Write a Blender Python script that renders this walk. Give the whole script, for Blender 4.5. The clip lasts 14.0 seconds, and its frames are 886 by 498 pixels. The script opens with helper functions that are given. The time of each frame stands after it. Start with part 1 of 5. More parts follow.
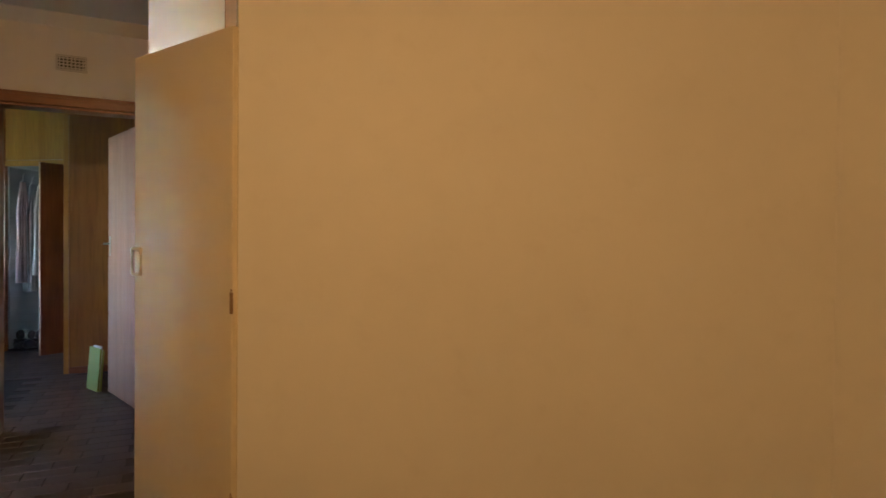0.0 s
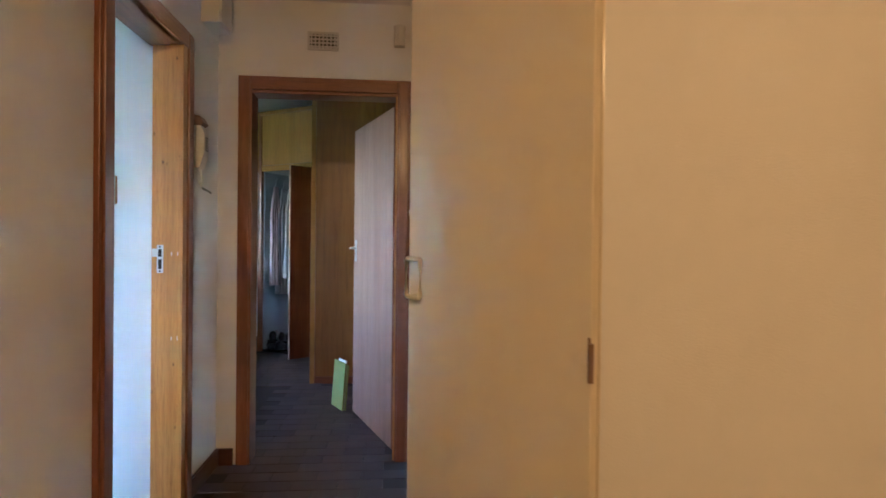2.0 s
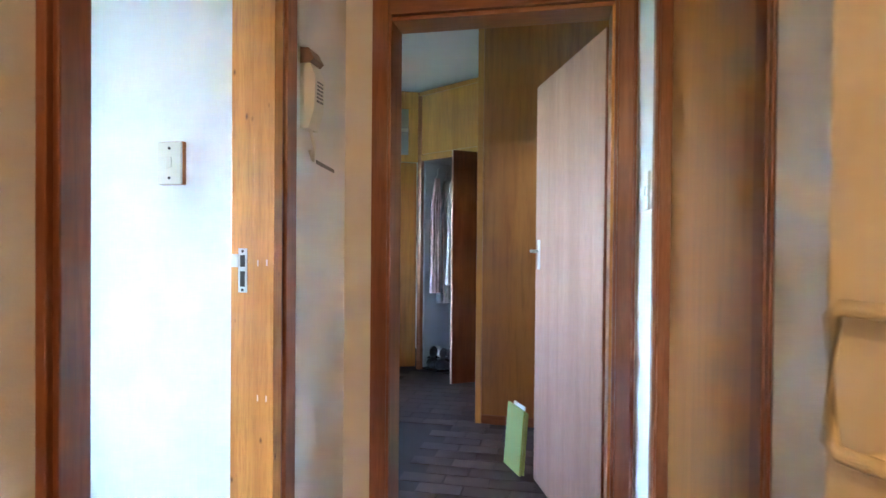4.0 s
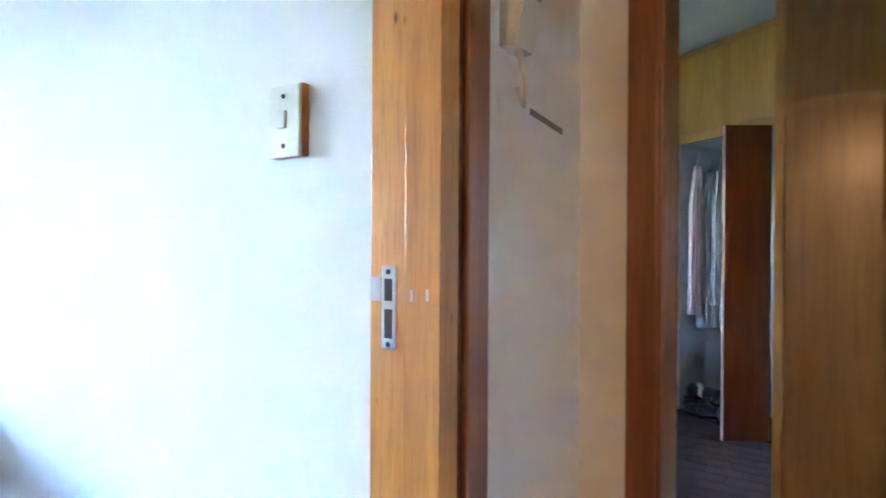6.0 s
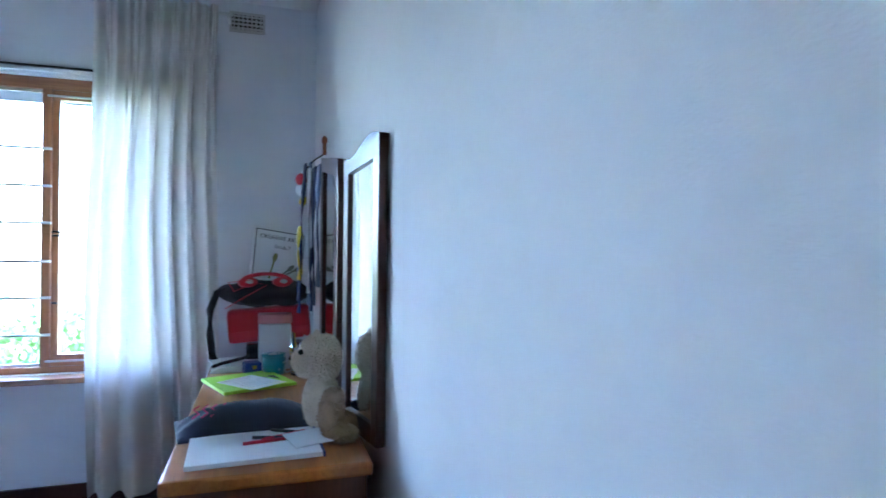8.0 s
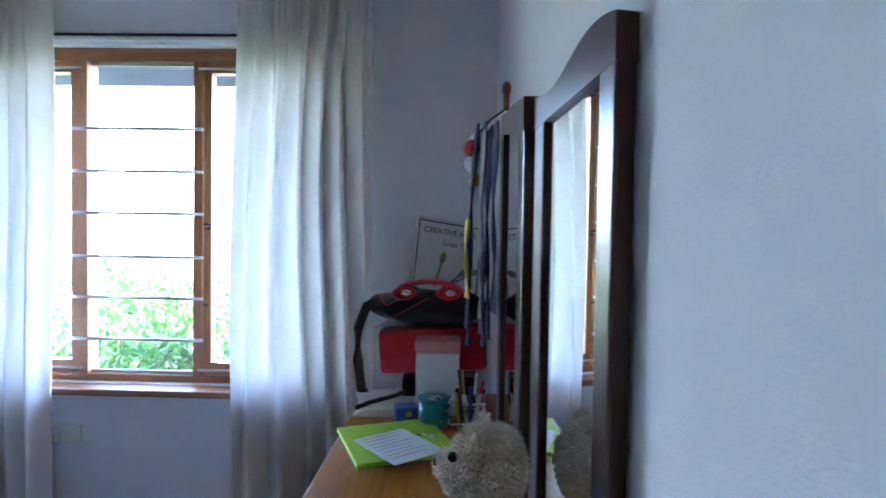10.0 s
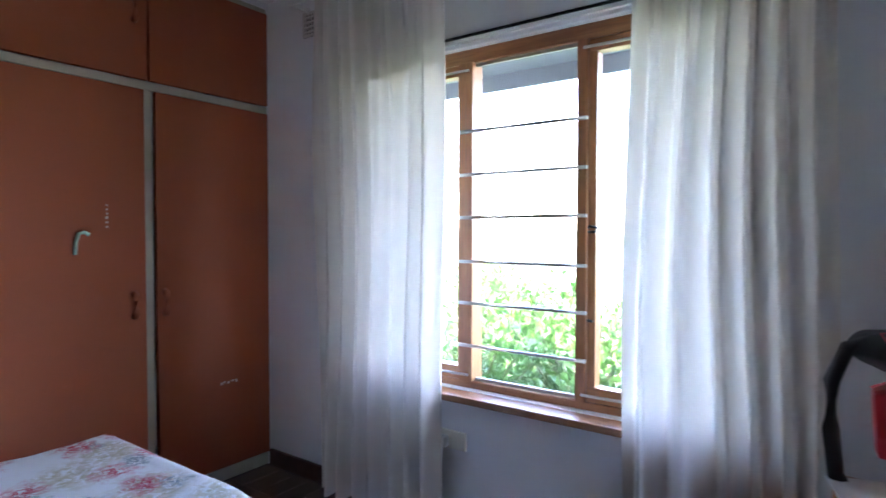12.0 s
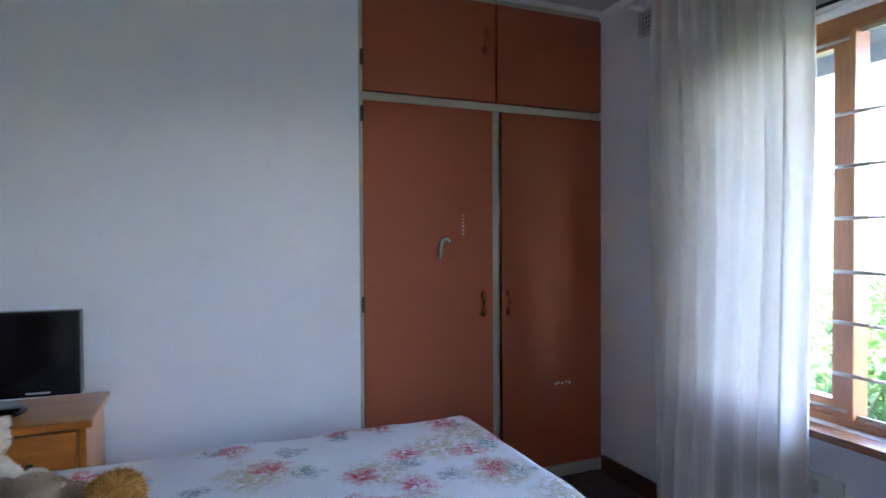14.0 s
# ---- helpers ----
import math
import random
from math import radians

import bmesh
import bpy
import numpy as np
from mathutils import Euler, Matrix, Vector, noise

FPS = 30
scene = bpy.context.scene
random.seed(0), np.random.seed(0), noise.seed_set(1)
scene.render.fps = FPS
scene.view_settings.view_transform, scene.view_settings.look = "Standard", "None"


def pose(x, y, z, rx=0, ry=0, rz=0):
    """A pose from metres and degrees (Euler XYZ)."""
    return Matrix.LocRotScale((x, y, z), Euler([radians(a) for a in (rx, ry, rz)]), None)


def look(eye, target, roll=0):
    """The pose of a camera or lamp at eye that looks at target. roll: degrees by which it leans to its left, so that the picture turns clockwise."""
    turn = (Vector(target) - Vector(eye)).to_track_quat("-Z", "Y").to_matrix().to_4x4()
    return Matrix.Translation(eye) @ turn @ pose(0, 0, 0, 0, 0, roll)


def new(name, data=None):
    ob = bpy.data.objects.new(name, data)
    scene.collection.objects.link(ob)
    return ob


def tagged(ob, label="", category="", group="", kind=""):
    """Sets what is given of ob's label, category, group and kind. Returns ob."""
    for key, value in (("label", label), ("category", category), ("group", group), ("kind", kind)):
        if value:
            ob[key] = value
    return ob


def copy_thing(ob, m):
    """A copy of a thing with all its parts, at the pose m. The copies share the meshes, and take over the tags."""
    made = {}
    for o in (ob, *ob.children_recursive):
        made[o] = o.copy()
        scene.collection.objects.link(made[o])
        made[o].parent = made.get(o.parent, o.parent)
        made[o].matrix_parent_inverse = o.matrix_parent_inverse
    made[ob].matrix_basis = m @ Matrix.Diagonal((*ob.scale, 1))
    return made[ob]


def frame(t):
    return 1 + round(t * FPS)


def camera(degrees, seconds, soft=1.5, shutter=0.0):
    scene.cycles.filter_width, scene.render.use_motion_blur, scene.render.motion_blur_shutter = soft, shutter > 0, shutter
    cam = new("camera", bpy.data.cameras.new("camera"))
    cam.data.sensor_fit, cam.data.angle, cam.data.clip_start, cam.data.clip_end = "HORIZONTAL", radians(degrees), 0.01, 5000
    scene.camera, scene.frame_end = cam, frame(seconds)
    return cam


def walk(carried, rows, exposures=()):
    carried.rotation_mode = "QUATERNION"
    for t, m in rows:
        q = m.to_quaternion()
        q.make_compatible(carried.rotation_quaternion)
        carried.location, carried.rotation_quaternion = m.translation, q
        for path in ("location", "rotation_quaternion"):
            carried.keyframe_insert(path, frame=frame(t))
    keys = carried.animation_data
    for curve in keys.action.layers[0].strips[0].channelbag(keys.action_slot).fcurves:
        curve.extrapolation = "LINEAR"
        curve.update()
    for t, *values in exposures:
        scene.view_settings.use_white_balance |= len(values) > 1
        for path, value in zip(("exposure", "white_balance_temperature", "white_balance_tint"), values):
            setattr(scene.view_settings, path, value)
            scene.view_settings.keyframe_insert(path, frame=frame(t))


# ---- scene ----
cam = camera(75.8, 14.0, 1.5, 0.3)
PATH = [
    (0, (0.592, -0.348, 1.186), (1.440, 1.462, 1.164), 0.45),
    (0.5, (0.574, -0.057, 1.191), (1.270, 1.818, 1.166), 0.76),
    (1, (0.538, 0.184, 1.184), (1.076, 2.110, 1.167), 0.55),
    (1.5, (0.454, 0.464, 1.190), (0.807, 2.432, 1.170), 0.51),
    (2, (0.388, 0.716, 1.194), (0.562, 2.709, 1.176), 0.63),
    (2.5, (0.336, 1.017, 1.190), (0.345, 3.017, 1.179), 0.57),
    (2.7, (0.309, 1.133, 1.194), (0.260, 3.133, 1.180), 0.66),
    (4.8, (0.164, 2.205, 1.197), (-0.493, 4.094, 1.181), 0.38),
    (5, (0.134, 2.273, 1.194), (-0.599, 4.134, 1.181), 0.45),
    (5.5, (0.030, 2.474, 1.201), (-0.898, 4.246, 1.184), 0.66),
    (6, (-0.085, 2.631, 1.205), (-1.215, 4.281, 1.196), 0.35),
    (6.5, (-0.195, 2.783, 1.212), (-1.608, 4.198, 1.182), 0.11),
    (7, (-0.329, 2.848, 1.197), (-1.948, 4.021, 1.168), -0.21),
    (7.5, (-0.517, 2.893, 1.199), (-2.272, 3.852, 1.188), 0.12),
    (7.7, (-0.591, 2.913, 1.196), (-2.422, 3.718, 1.194), 0.34),
    (9.8, (-1.426, 3.045, 1.244), (-3.425, 3.067, 1.187), 0.9),
    (10, (-1.474, 3.041, 1.243), (-3.473, 2.987, 1.186), 0.9),
    (10.5, (-1.628, 2.98, 1.246), (-3.6, 2.657, 1.179), 0.8),
    (11, (-1.74, 2.888, 1.259), (-3.633, 2.247, 1.184), 0.5),
    (11.5, (-1.807, 2.816, 1.241), (-3.567, 1.869, 1.177), 0.4),
    (12, (-1.849, 2.754, 1.242), (-3.473, 1.587, 1.184), 0.1),
    (12.5, (-1.872, 2.722, 1.244), (-3.264, 1.287, 1.187), -0.1),
    (13, (-1.868, 2.712, 1.244), (-3.036, 1.089, 1.193), -0.3),
    (13.5, (-1.85, 2.718, 1.248), (-2.798, 0.957, 1.202), -0.3),
    (14, (-1.827, 2.716, 1.241), (-2.591, 0.868, 1.206), -0.3),
]
walk(cam, [(t, look(eye, target, roll)) for t, eye, target, roll in PATH],
     [(0, 7.2, 6100, 10), (1, 7.4, 5600, 11), (2, 7.6, 5200, 12), (2.7, 7.85, 5000, 12), (5, 8.4, 5700, 13), (5.6, 8.3, 5600, 13), (6.0, 8.0, 5400, 12), (6.6, 7.45, 5200, 12),
      (7.7, 6.65, 5100, 14), (10, 6.05, 5500, 17), (11, 5.4, 5900, 21), (12, 5.8, 6200, 23), (13, 6.1, 6200, 22), (14, 5.75, 6100, 21)])

# ---- world and light ----
world = bpy.data.worlds.new("world")
scene.world = world
world.use_nodes = True
wn = world.node_tree
sky = wn.nodes.new("ShaderNodeTexSky")
sky.sky_type = "NISHITA"
sky.sun_disc = False
sky.sun_elevation, sky.sun_rotation = radians(62), radians(60)
sky.dust_density, sky.air_density = 1.5, 1.0
wn.links.new(sky.outputs[0], wn.nodes["Background"].inputs[0])
wn.nodes["Background"].inputs[1].default_value = 0.15


def lamp(name, kind, m, energy, color, size=0.1, sizey=None):
    d = bpy.data.lights.new(name, kind)
    d.energy, d.color = energy, color
    if kind == "AREA":
        d.size = size
        if sizey:
            d.shape, d.size_y = "RECTANGLE", sizey
    elif kind == "SUN":
        d.angle = size
    else:
        d.shadow_soft_size = size
    ob = new(name, d)
    ob.matrix_world = m
    return ob


lamp("sun", "SUN", look((6, 3, 12), (0, 0, 0)), 2.2, (1.0, 0.95, 0.88), radians(3))
lamp("passage_bulb", "POINT", pose(0.3, -0.75, 2.35), 0.32, (1.0, 0.52, 0.17), 0.06)

# ---- materials ----


def nodes_of(m):
    m.use_nodes = True
    return m.node_tree, m.node_tree.nodes["Principled BSDF"]


def mixcol(nt, fac, a, b):
    n = nt.nodes.new("ShaderNodeMix")
    n.data_type = "RGBA"
    for sock, v in ((n.inputs[0], fac), (n.inputs[6], a), (n.inputs[7], b)):
        if isinstance(v, (tuple, list)):
            sock.default_value = (*v, 1) if len(v) == 3 else v
        elif isinstance(v, float):
            sock.default_value = v
        else:
            nt.links.new(v, sock)
    return n.outputs[2]


def coords(nt, scale=(1, 1, 1)):
    tc = nt.nodes.new("ShaderNodeTexCoord")
    mp = nt.nodes.new("ShaderNodeMapping")
    mp.inputs["Scale"].default_value = scale
    nt.links.new(tc.outputs["Object"], mp.inputs["Vector"])
    return mp.outputs[0]


def noise_tex(nt, vec, scale, detail=4.0, rough=0.55, distort=0.0):
    n = nt.nodes.new("ShaderNodeTexNoise")
    n.inputs["Scale"].default_value, n.inputs["Detail"].default_value = scale, detail
    n.inputs["Roughness"].default_value, n.inputs["Distortion"].default_value = rough, distort
    nt.links.new(vec, n.inputs["Vector"])
    return n.outputs["Fac"]


def ramp(nt, fac, a, b):
    n = nt.nodes.new("ShaderNodeMapRange")
    n.inputs["From Min"].default_value, n.inputs["From Max"].default_value = a, b
    nt.links.new(fac, n.inputs["Value"])
    return n.outputs["Result"]


def bump(nt, bsdf, height, strength, dist=0.002):
    n = nt.nodes.new("ShaderNodeBump")
    n.inputs["Strength"].default_value, n.inputs["Distance"].default_value = strength, dist
    nt.links.new(height, n.inputs["Height"])
    nt.links.new(n.outputs[0], bsdf.inputs["Normal"])


def shade(c, k):
    return tuple(min(1, v * k) for v in c)


def plain(name, c, rough=0.5, metal=0.0, vary=0.12, scale=6.0, grain=180.0, relief=0.15, coat=0.0):
    m = bpy.data.materials.new(name)
    nt, b = nodes_of(m)
    v = coords(nt)
    big = noise_tex(nt, v, scale)
    small = noise_tex(nt, v, grain, 2.0)
    col = mixcol(nt, ramp(nt, big, 0.3, 0.7), shade(c, 1 - vary), shade(c, 1 + vary * 0.6))
    col = mixcol(nt, ramp(nt, small, 0.2, 0.9), col, shade(c, 1 - vary * 0.7))
    nt.links.new(col, b.inputs["Base Color"])
    b.inputs["Roughness"].default_value, b.inputs["Metallic"].default_value = rough, metal
    b.inputs["Coat Weight"].default_value = coat
    b.inputs["Coat Roughness"].default_value = 0.15
    bump(nt, b, small, relief, 0.001)
    return m


def paint(name, c, rough=0.75, stain=(0.5, 0.46, 0.4), amount=0.15, relief=0.3):
    """Rolled wall paint with faint scuffs and unevenness."""
    m = bpy.data.materials.new(name)
    nt, b = nodes_of(m)
    v = coords(nt)
    big, mid, small = noise_tex(nt, v, 1.3, 5.0, 0.6), noise_tex(nt, v, 9.0, 6.0, 0.65, 0.4), noise_tex(nt, v, 260.0, 2.0)
    col = mixcol(nt, ramp(nt, big, 0.3, 0.75), c, shade(c, 0.93))
    n = nt.nodes.new("ShaderNodeMath")
    n.operation, n.inputs[1].default_value = "MULTIPLY", amount
    n.use_clamp = True
    nt.links.new(ramp(nt, mid, 0.55, 0.85), n.inputs[0])
    col = mixcol(nt, n.outputs[0], col, stain)
    nt.links.new(col, b.inputs["Base Color"])
    b.inputs["Roughness"].default_value = rough
    a = nt.nodes.new("ShaderNodeMath")
    a.operation = "ADD"
    nt.links.new(small, a.inputs[0])
    nt.links.new(noise_tex(nt, v, 3.0, 3.0), a.inputs[1])
    bump(nt, b, a.outputs[0], relief, 0.0025)
    return m


def wood(name, light, dark, rough=0.35, axis=2, ring=9.0, coat=0.25, knots=0.0):
    m = bpy.data.materials.new(name)
    nt, b = nodes_of(m)
    sc = [1.0, 1.0, 1.0]
    sc[axis] = 0.07
    v = coords(nt, sc)
    broad = noise_tex(nt, v, ring, 4.0, 0.6, 0.9)
    fine = noise_tex(nt, v, ring * 14, 4.0, 0.7, 0.3)
    patch = noise_tex(nt, coords(nt), 2.2, 4.0)
    col = mixcol(nt, ramp(nt, broad, 0.32, 0.68), light, dark)
    col = mixcol(nt, ramp(nt, fine, 0.45, 0.95), col, shade(dark, 0.6))
    col = mixcol(nt, ramp(nt, patch, 0.5, 1.1), col, shade(dark, 0.75))
    if knots:
        vo = nt.nodes.new("ShaderNodeTexVoronoi")
        sk = [5.0, 5.0, 5.0]
        sk[axis] = 2.4
        nt.links.new(coords(nt, sk), vo.inputs["Vector"])
        col = mixcol(nt, ramp(nt, vo.outputs["Distance"], 0.14, 0.05), col, shade(dark, 0.35))
    nt.links.new(col, b.inputs["Base Color"])
    b.inputs["Roughness"].default_value = rough
    b.inputs["Coat Weight"].default_value, b.inputs["Coat Roughness"].default_value = coat, 0.2
    bump(nt, b, fine, 0.12, 0.001)
    return m


def cloth(name, c, translucent=0.0, weave=900.0, vary=0.08, rough=0.95):
    m = bpy.data.materials.new(name)
    nt, b = nodes_of(m)
    v = coords(nt)
    small, big = noise_tex(nt, v, weave, 2.0), noise_tex(nt, v, 4.0)
    col = mixcol(nt, ramp(nt, big, 0.3, 0.7), shade(c, 1 - vary), c)
    nt.links.new(col, b.inputs["Base Color"])
    b.inputs["Roughness"].default_value = rough
    b.inputs["Sheen Weight"].default_value = 0.15
    bump(nt, b, small, 0.3, 0.001)
    if translucent:
        t = nt.nodes.new("ShaderNodeBsdfTranslucent")
        nt.links.new(col, t.inputs["Color"])
        mx = nt.nodes.new("ShaderNodeMixShader")
        mx.inputs[0].default_value = translucent
        nt.links.new(b.outputs[0], mx.inputs[1])
        nt.links.new(t.outputs[0], mx.inputs[2])
        nt.links.new(mx.outputs[0], nt.nodes["Material Output"].inputs[0])
    return m


WALL = paint("wall_paint_white", (0.80, 0.80, 0.82))
HALL = paint("wall_paint_cream", (0.80, 0.785, 0.76), 0.55)
CEIL = paint("ceiling_paint", (0.78, 0.78, 0.78), 0.85, amount=0.08)
CREAM_GLOSS = paint("cream_gloss_paint", (0.80, 0.72, 0.56), 0.26, (0.55, 0.45, 0.3), 0.2, 0.03)
CREAM_GLOSS.node_tree.nodes["Principled BSDF"].inputs["Coat Weight"].default_value = 0.7
CREAM_GLOSS.node_tree.nodes["Principled BSDF"].inputs["Coat Roughness"].default_value = 0.16
ORANGE = paint("orange_brown_enamel", (0.36, 0.085, 0.030), 0.68, (0.29, 0.07, 0.027), 0.35, 0.25)
BEIGE = paint("grey_beige_enamel", (0.46, 0.42, 0.34), 0.5, (0.25, 0.22, 0.18), 0.4)
PINE = wood("varnished_pine", (0.62, 0.29, 0.065), (0.42, 0.165, 0.035), 0.3, 2, 7.0, 0.4, 0.6)
MAHOG = wood("dark_varnished_trim", (0.30, 0.105, 0.035), (0.19, 0.06, 0.022), 0.32, 2, 8.0, 0.4)
MAHOG_Y = wood("dark_varnished_lintel", (0.30, 0.105, 0.035), (0.19, 0.06, 0.022), 0.32, 1, 8.0, 0.4)
MAHOG_X = wood("dark_varnished_head", (0.30, 0.105, 0.035), (0.19, 0.06, 0.022), 0.32, 0, 8.0, 0.4)
VENEER = wood("pink_brown_veneer", (0.52, 0.29, 0.19), (0.43, 0.22, 0.135), 0.45, 2, 14.0, 0.1)
PANEL = wood("brown_varnished_panel", (0.42, 0.175, 0.035), (0.26, 0.095, 0.02), 0.28, 2, 3.0, 0.5)
GOLD = wood("golden_varnished_board", (0.58, 0.29, 0.055), (0.42, 0.185, 0.03), 0.3, 2, 3.5, 0.4)
REDWOOD = wood("red_brown_varnish", (0.34, 0.11, 0.03), (0.17, 0.045, 0.014), 0.28, 2, 4.0, 0.5)
DRESS = wood("honey_dresser_top", (0.54, 0.19, 0.026), (0.38, 0.118, 0.016), 0.3, 0, 7.0, 0.4)
DRESS_DARK = wood("dark_dresser_frame", (0.16, 0.055, 0.022), (0.08, 0.025, 0.012), 0.3, 2, 7.0, 0.4)
CHOC = wood("dark_mirror_frame", (0.075, 0.022, 0.014), (0.04, 0.012, 0.008), 0.28, 2, 7.0, 0.3)
WINWOOD = wood("window_wood", (0.42, 0.19, 0.075), (0.28, 0.11, 0.045), 0.4, 2, 9.0, 0.2)
WINWOOD_Y = wood("window_wood_rail", (0.42, 0.19, 0.075), (0.28, 0.11, 0.045), 0.4, 1, 9.0, 0.2)
SKIRT = wood("dark_skirting", (0.10, 0.035, 0.018), (0.06, 0.02, 0.012), 0.35, 0, 8.0, 0.3)
STEEL = plain("brushed_steel", (0.62, 0.63, 0.64), 0.28, 1.0, 0.1, 20, 300, 0.05)
DARKMETAL = plain("dark_metal", (0.06, 0.055, 0.05), 0.4, 0.8)
PLASTIC = plain("ivory_plastic", (0.74, 0.72, 0.62), 0.35, 0, 0.05, 10, 120, 0.05)
CREAM_PL = plain("cream_plastic", (0.75, 0.66, 0.44), 0.3, 0, 0.06)
WHITE_PL = plain("white_plastic", (0.78, 0.78, 0.76), 0.4, 0, 0.05)
BROWN_PL = plain("brown_plastic", (0.22, 0.13, 0.08), 0.4)
BLACK_PL = plain("black_gloss_plastic", (0.012, 0.012, 0.014), 0.18)
SCREEN = plain("dark_screen", (0.006, 0.006, 0.008), 0.12, 0, 0.02, 3, 100, 0.0)
CURTAIN = cloth("curtain_cotton", (0.80, 0.76, 0.71), 0.18)
BLACK_CL = cloth("black_fabric", (0.018, 0.017, 0.019))
RED_CL = cloth("red_fabric", (0.55, 0.025, 0.035))
RED_PL = plain("red_plastic", (0.6, 0.02, 0.035), 0.35)
FUR = cloth("cream_plush", (0.78, 0.68, 0.55), 0.15, 300)
FUR_TAN = cloth("tan_plush", (0.42, 0.29, 0.19), 0.1, 300)
FUR_ORANGE = cloth("orange_plush", (0.55, 0.26, 0.05), 0.1, 300)
PAPER = plain("white_paper", (0.82, 0.82, 0.82), 0.7, 0, 0.04, 4, 400, 0.1)
LIME = plain("lime_card", (0.46, 0.72, 0.04), 0.5, 0, 0.06)
GREEN_CARD = plain("pale_green_card", (0.36, 0.40, 0.10), 0.55, 0, 0.1)
TEAL = plain("teal_plastic", (0.01, 0.22, 0.27), 0.3)
BLUE = plain("blue_plastic", (0.03, 0.08, 0.32), 0.35)
NAVY = cloth("navy_ribbon", (0.02, 0.03, 0.09))
LILAC = cloth("grey_blue_ribbon", (0.11, 0.14, 0.23))
YELLOW = plain("yellow_plastic", (0.75, 0.55, 0.02), 0.4)
PINKLID = plain("pink_tin_lid", (0.72, 0.28, 0.28), 0.35)
TIN = plain("white_tin", (0.74, 0.72, 0.76), 0.3)
INK = plain("black_ink", (0.03, 0.03, 0.035), 0.6)
GREYINK = plain("grey_print", (0.22, 0.22, 0.2), 0.6)
OLIVE = plain("olive_print", (0.28, 0.28, 0.08), 0.6)
PINK_THREAD = plain("pink_thread", (0.62, 0.05, 0.16), 0.7)
WIRE = plain("white_cable", (0.7, 0.7, 0.7), 0.4)
MINT = plain("mint_plastic", (0.42, 0.68, 0.6), 0.35)
CHALK = plain("bare_scratch", (0.7, 0.55, 0.5), 0.8)
# near-black that stands in for the shade inside holes and recesses
RECESS_SHADE = plain("recess_shade_black", (0.03, 0.028, 0.025), 0.9)
ROBE = cloth("pale_pink_robe", (0.72, 0.55, 0.55))
GREYCL = cloth("grey_garment", (0.36, 0.36, 0.38))
GREYBOARD = paint("grey_cupboard_lining", (0.40, 0.42, 0.45), 0.7)
BOARDEDGE = plain("pale_board_edge", (0.55, 0.38, 0.27), 0.6)
STEM = plain("plant_stem", (0.10, 0.09, 0.04), 0.8)
GROUND = plain("garden_grass", (0.09, 0.11, 0.06), 0.95, 0, 0.4, 3.0, 60.0, 0.6)
PLASTER = paint("outside_plaster", (0.6, 0.58, 0.55), 0.85)
EAVE = plain("eave_board", (0.16, 0.17, 0.19), 0.7)


def glass_mat():
    m = bpy.data.materials.new("window_glass")
    nt, b = nodes_of(m)
    t = nt.nodes.new("ShaderNodeBsdfTransparent")
    g = nt.nodes.new("ShaderNodeBsdfGlossy")
    g.inputs["Roughness"].default_value = 0.02
    mx = nt.nodes.new("ShaderNodeMixShader")
    mx.inputs[0].default_value = 0.05
    nt.links.new(t.outputs[0], mx.inputs[1])
    nt.links.new(g.outputs[0], mx.inputs[2])
    nt.links.new(mx.outputs[0], nt.nodes["Material Output"].inputs[0])
    return m


def mirror_mat():
    m = bpy.data.materials.new("silvered_mirror")
    nt, b = nodes_of(m)
    b.inputs["Base Color"].default_value = (0.86, 0.88, 0.87, 1)
    b.inputs["Metallic"].default_value, b.inputs["Roughness"].default_value = 1.0, 0.015
    return m


def tumbler_mat():
    m = bpy.data.materials.new("clear_tumbler")
    nt, b = nodes_of(m)
    b.inputs["Base Color"].default_value = (0.85, 0.9, 0.9, 1)
    b.inputs["Transmission Weight"].default_value, b.inputs["Roughness"].default_value = 1.0, 0.05
    return m


def leaf_mat(name, c, c2):
    m = bpy.data.materials.new(name)
    nt, b = nodes_of(m)
    g = nt.nodes.new("ShaderNodeNewGeometry")
    col = mixcol(nt, g.outputs["Random Per Island"], c, c2)
    nt.links.new(col, b.inputs["Base Color"])
    b.inputs["Roughness"].default_value = 0.45
    t = nt.nodes.new("ShaderNodeBsdfTranslucent")
    nt.links.new(col, t.inputs["Color"])
    mx = nt.nodes.new("ShaderNodeMixShader")
    mx.inputs[0].default_value = 0.35
    nt.links.new(b.outputs[0], mx.inputs[1])
    nt.links.new(t.outputs[0], mx.inputs[2])
    nt.links.new(mx.outputs[0], nt.nodes["Material Output"].inputs[0])
    return m


def tile_mat():
    m = bpy.data.materials.new("brown_vinyl_tile")
    nt, b = nodes_of(m)
    oi = nt.nodes.new("ShaderNodeObjectInfo")
    v = coords(nt)
    big, small = noise_tex(nt, v, 14.0, 5.0), noise_tex(nt, v, 120.0, 3.0)
    col = mixcol(nt, oi.outputs["Random"], (0.042, 0.025, 0.021), (0.095, 0.058, 0.047))
    col = mixcol(nt, ramp(nt, big, 0.4, 0.9), col, (0.06, 0.04, 0.035))
    nt.links.new(col, b.inputs["Base Color"])
    b.inputs["Roughness"].default_value = 0.55
    bump(nt, b, small, 0.2, 0.001)
    return m


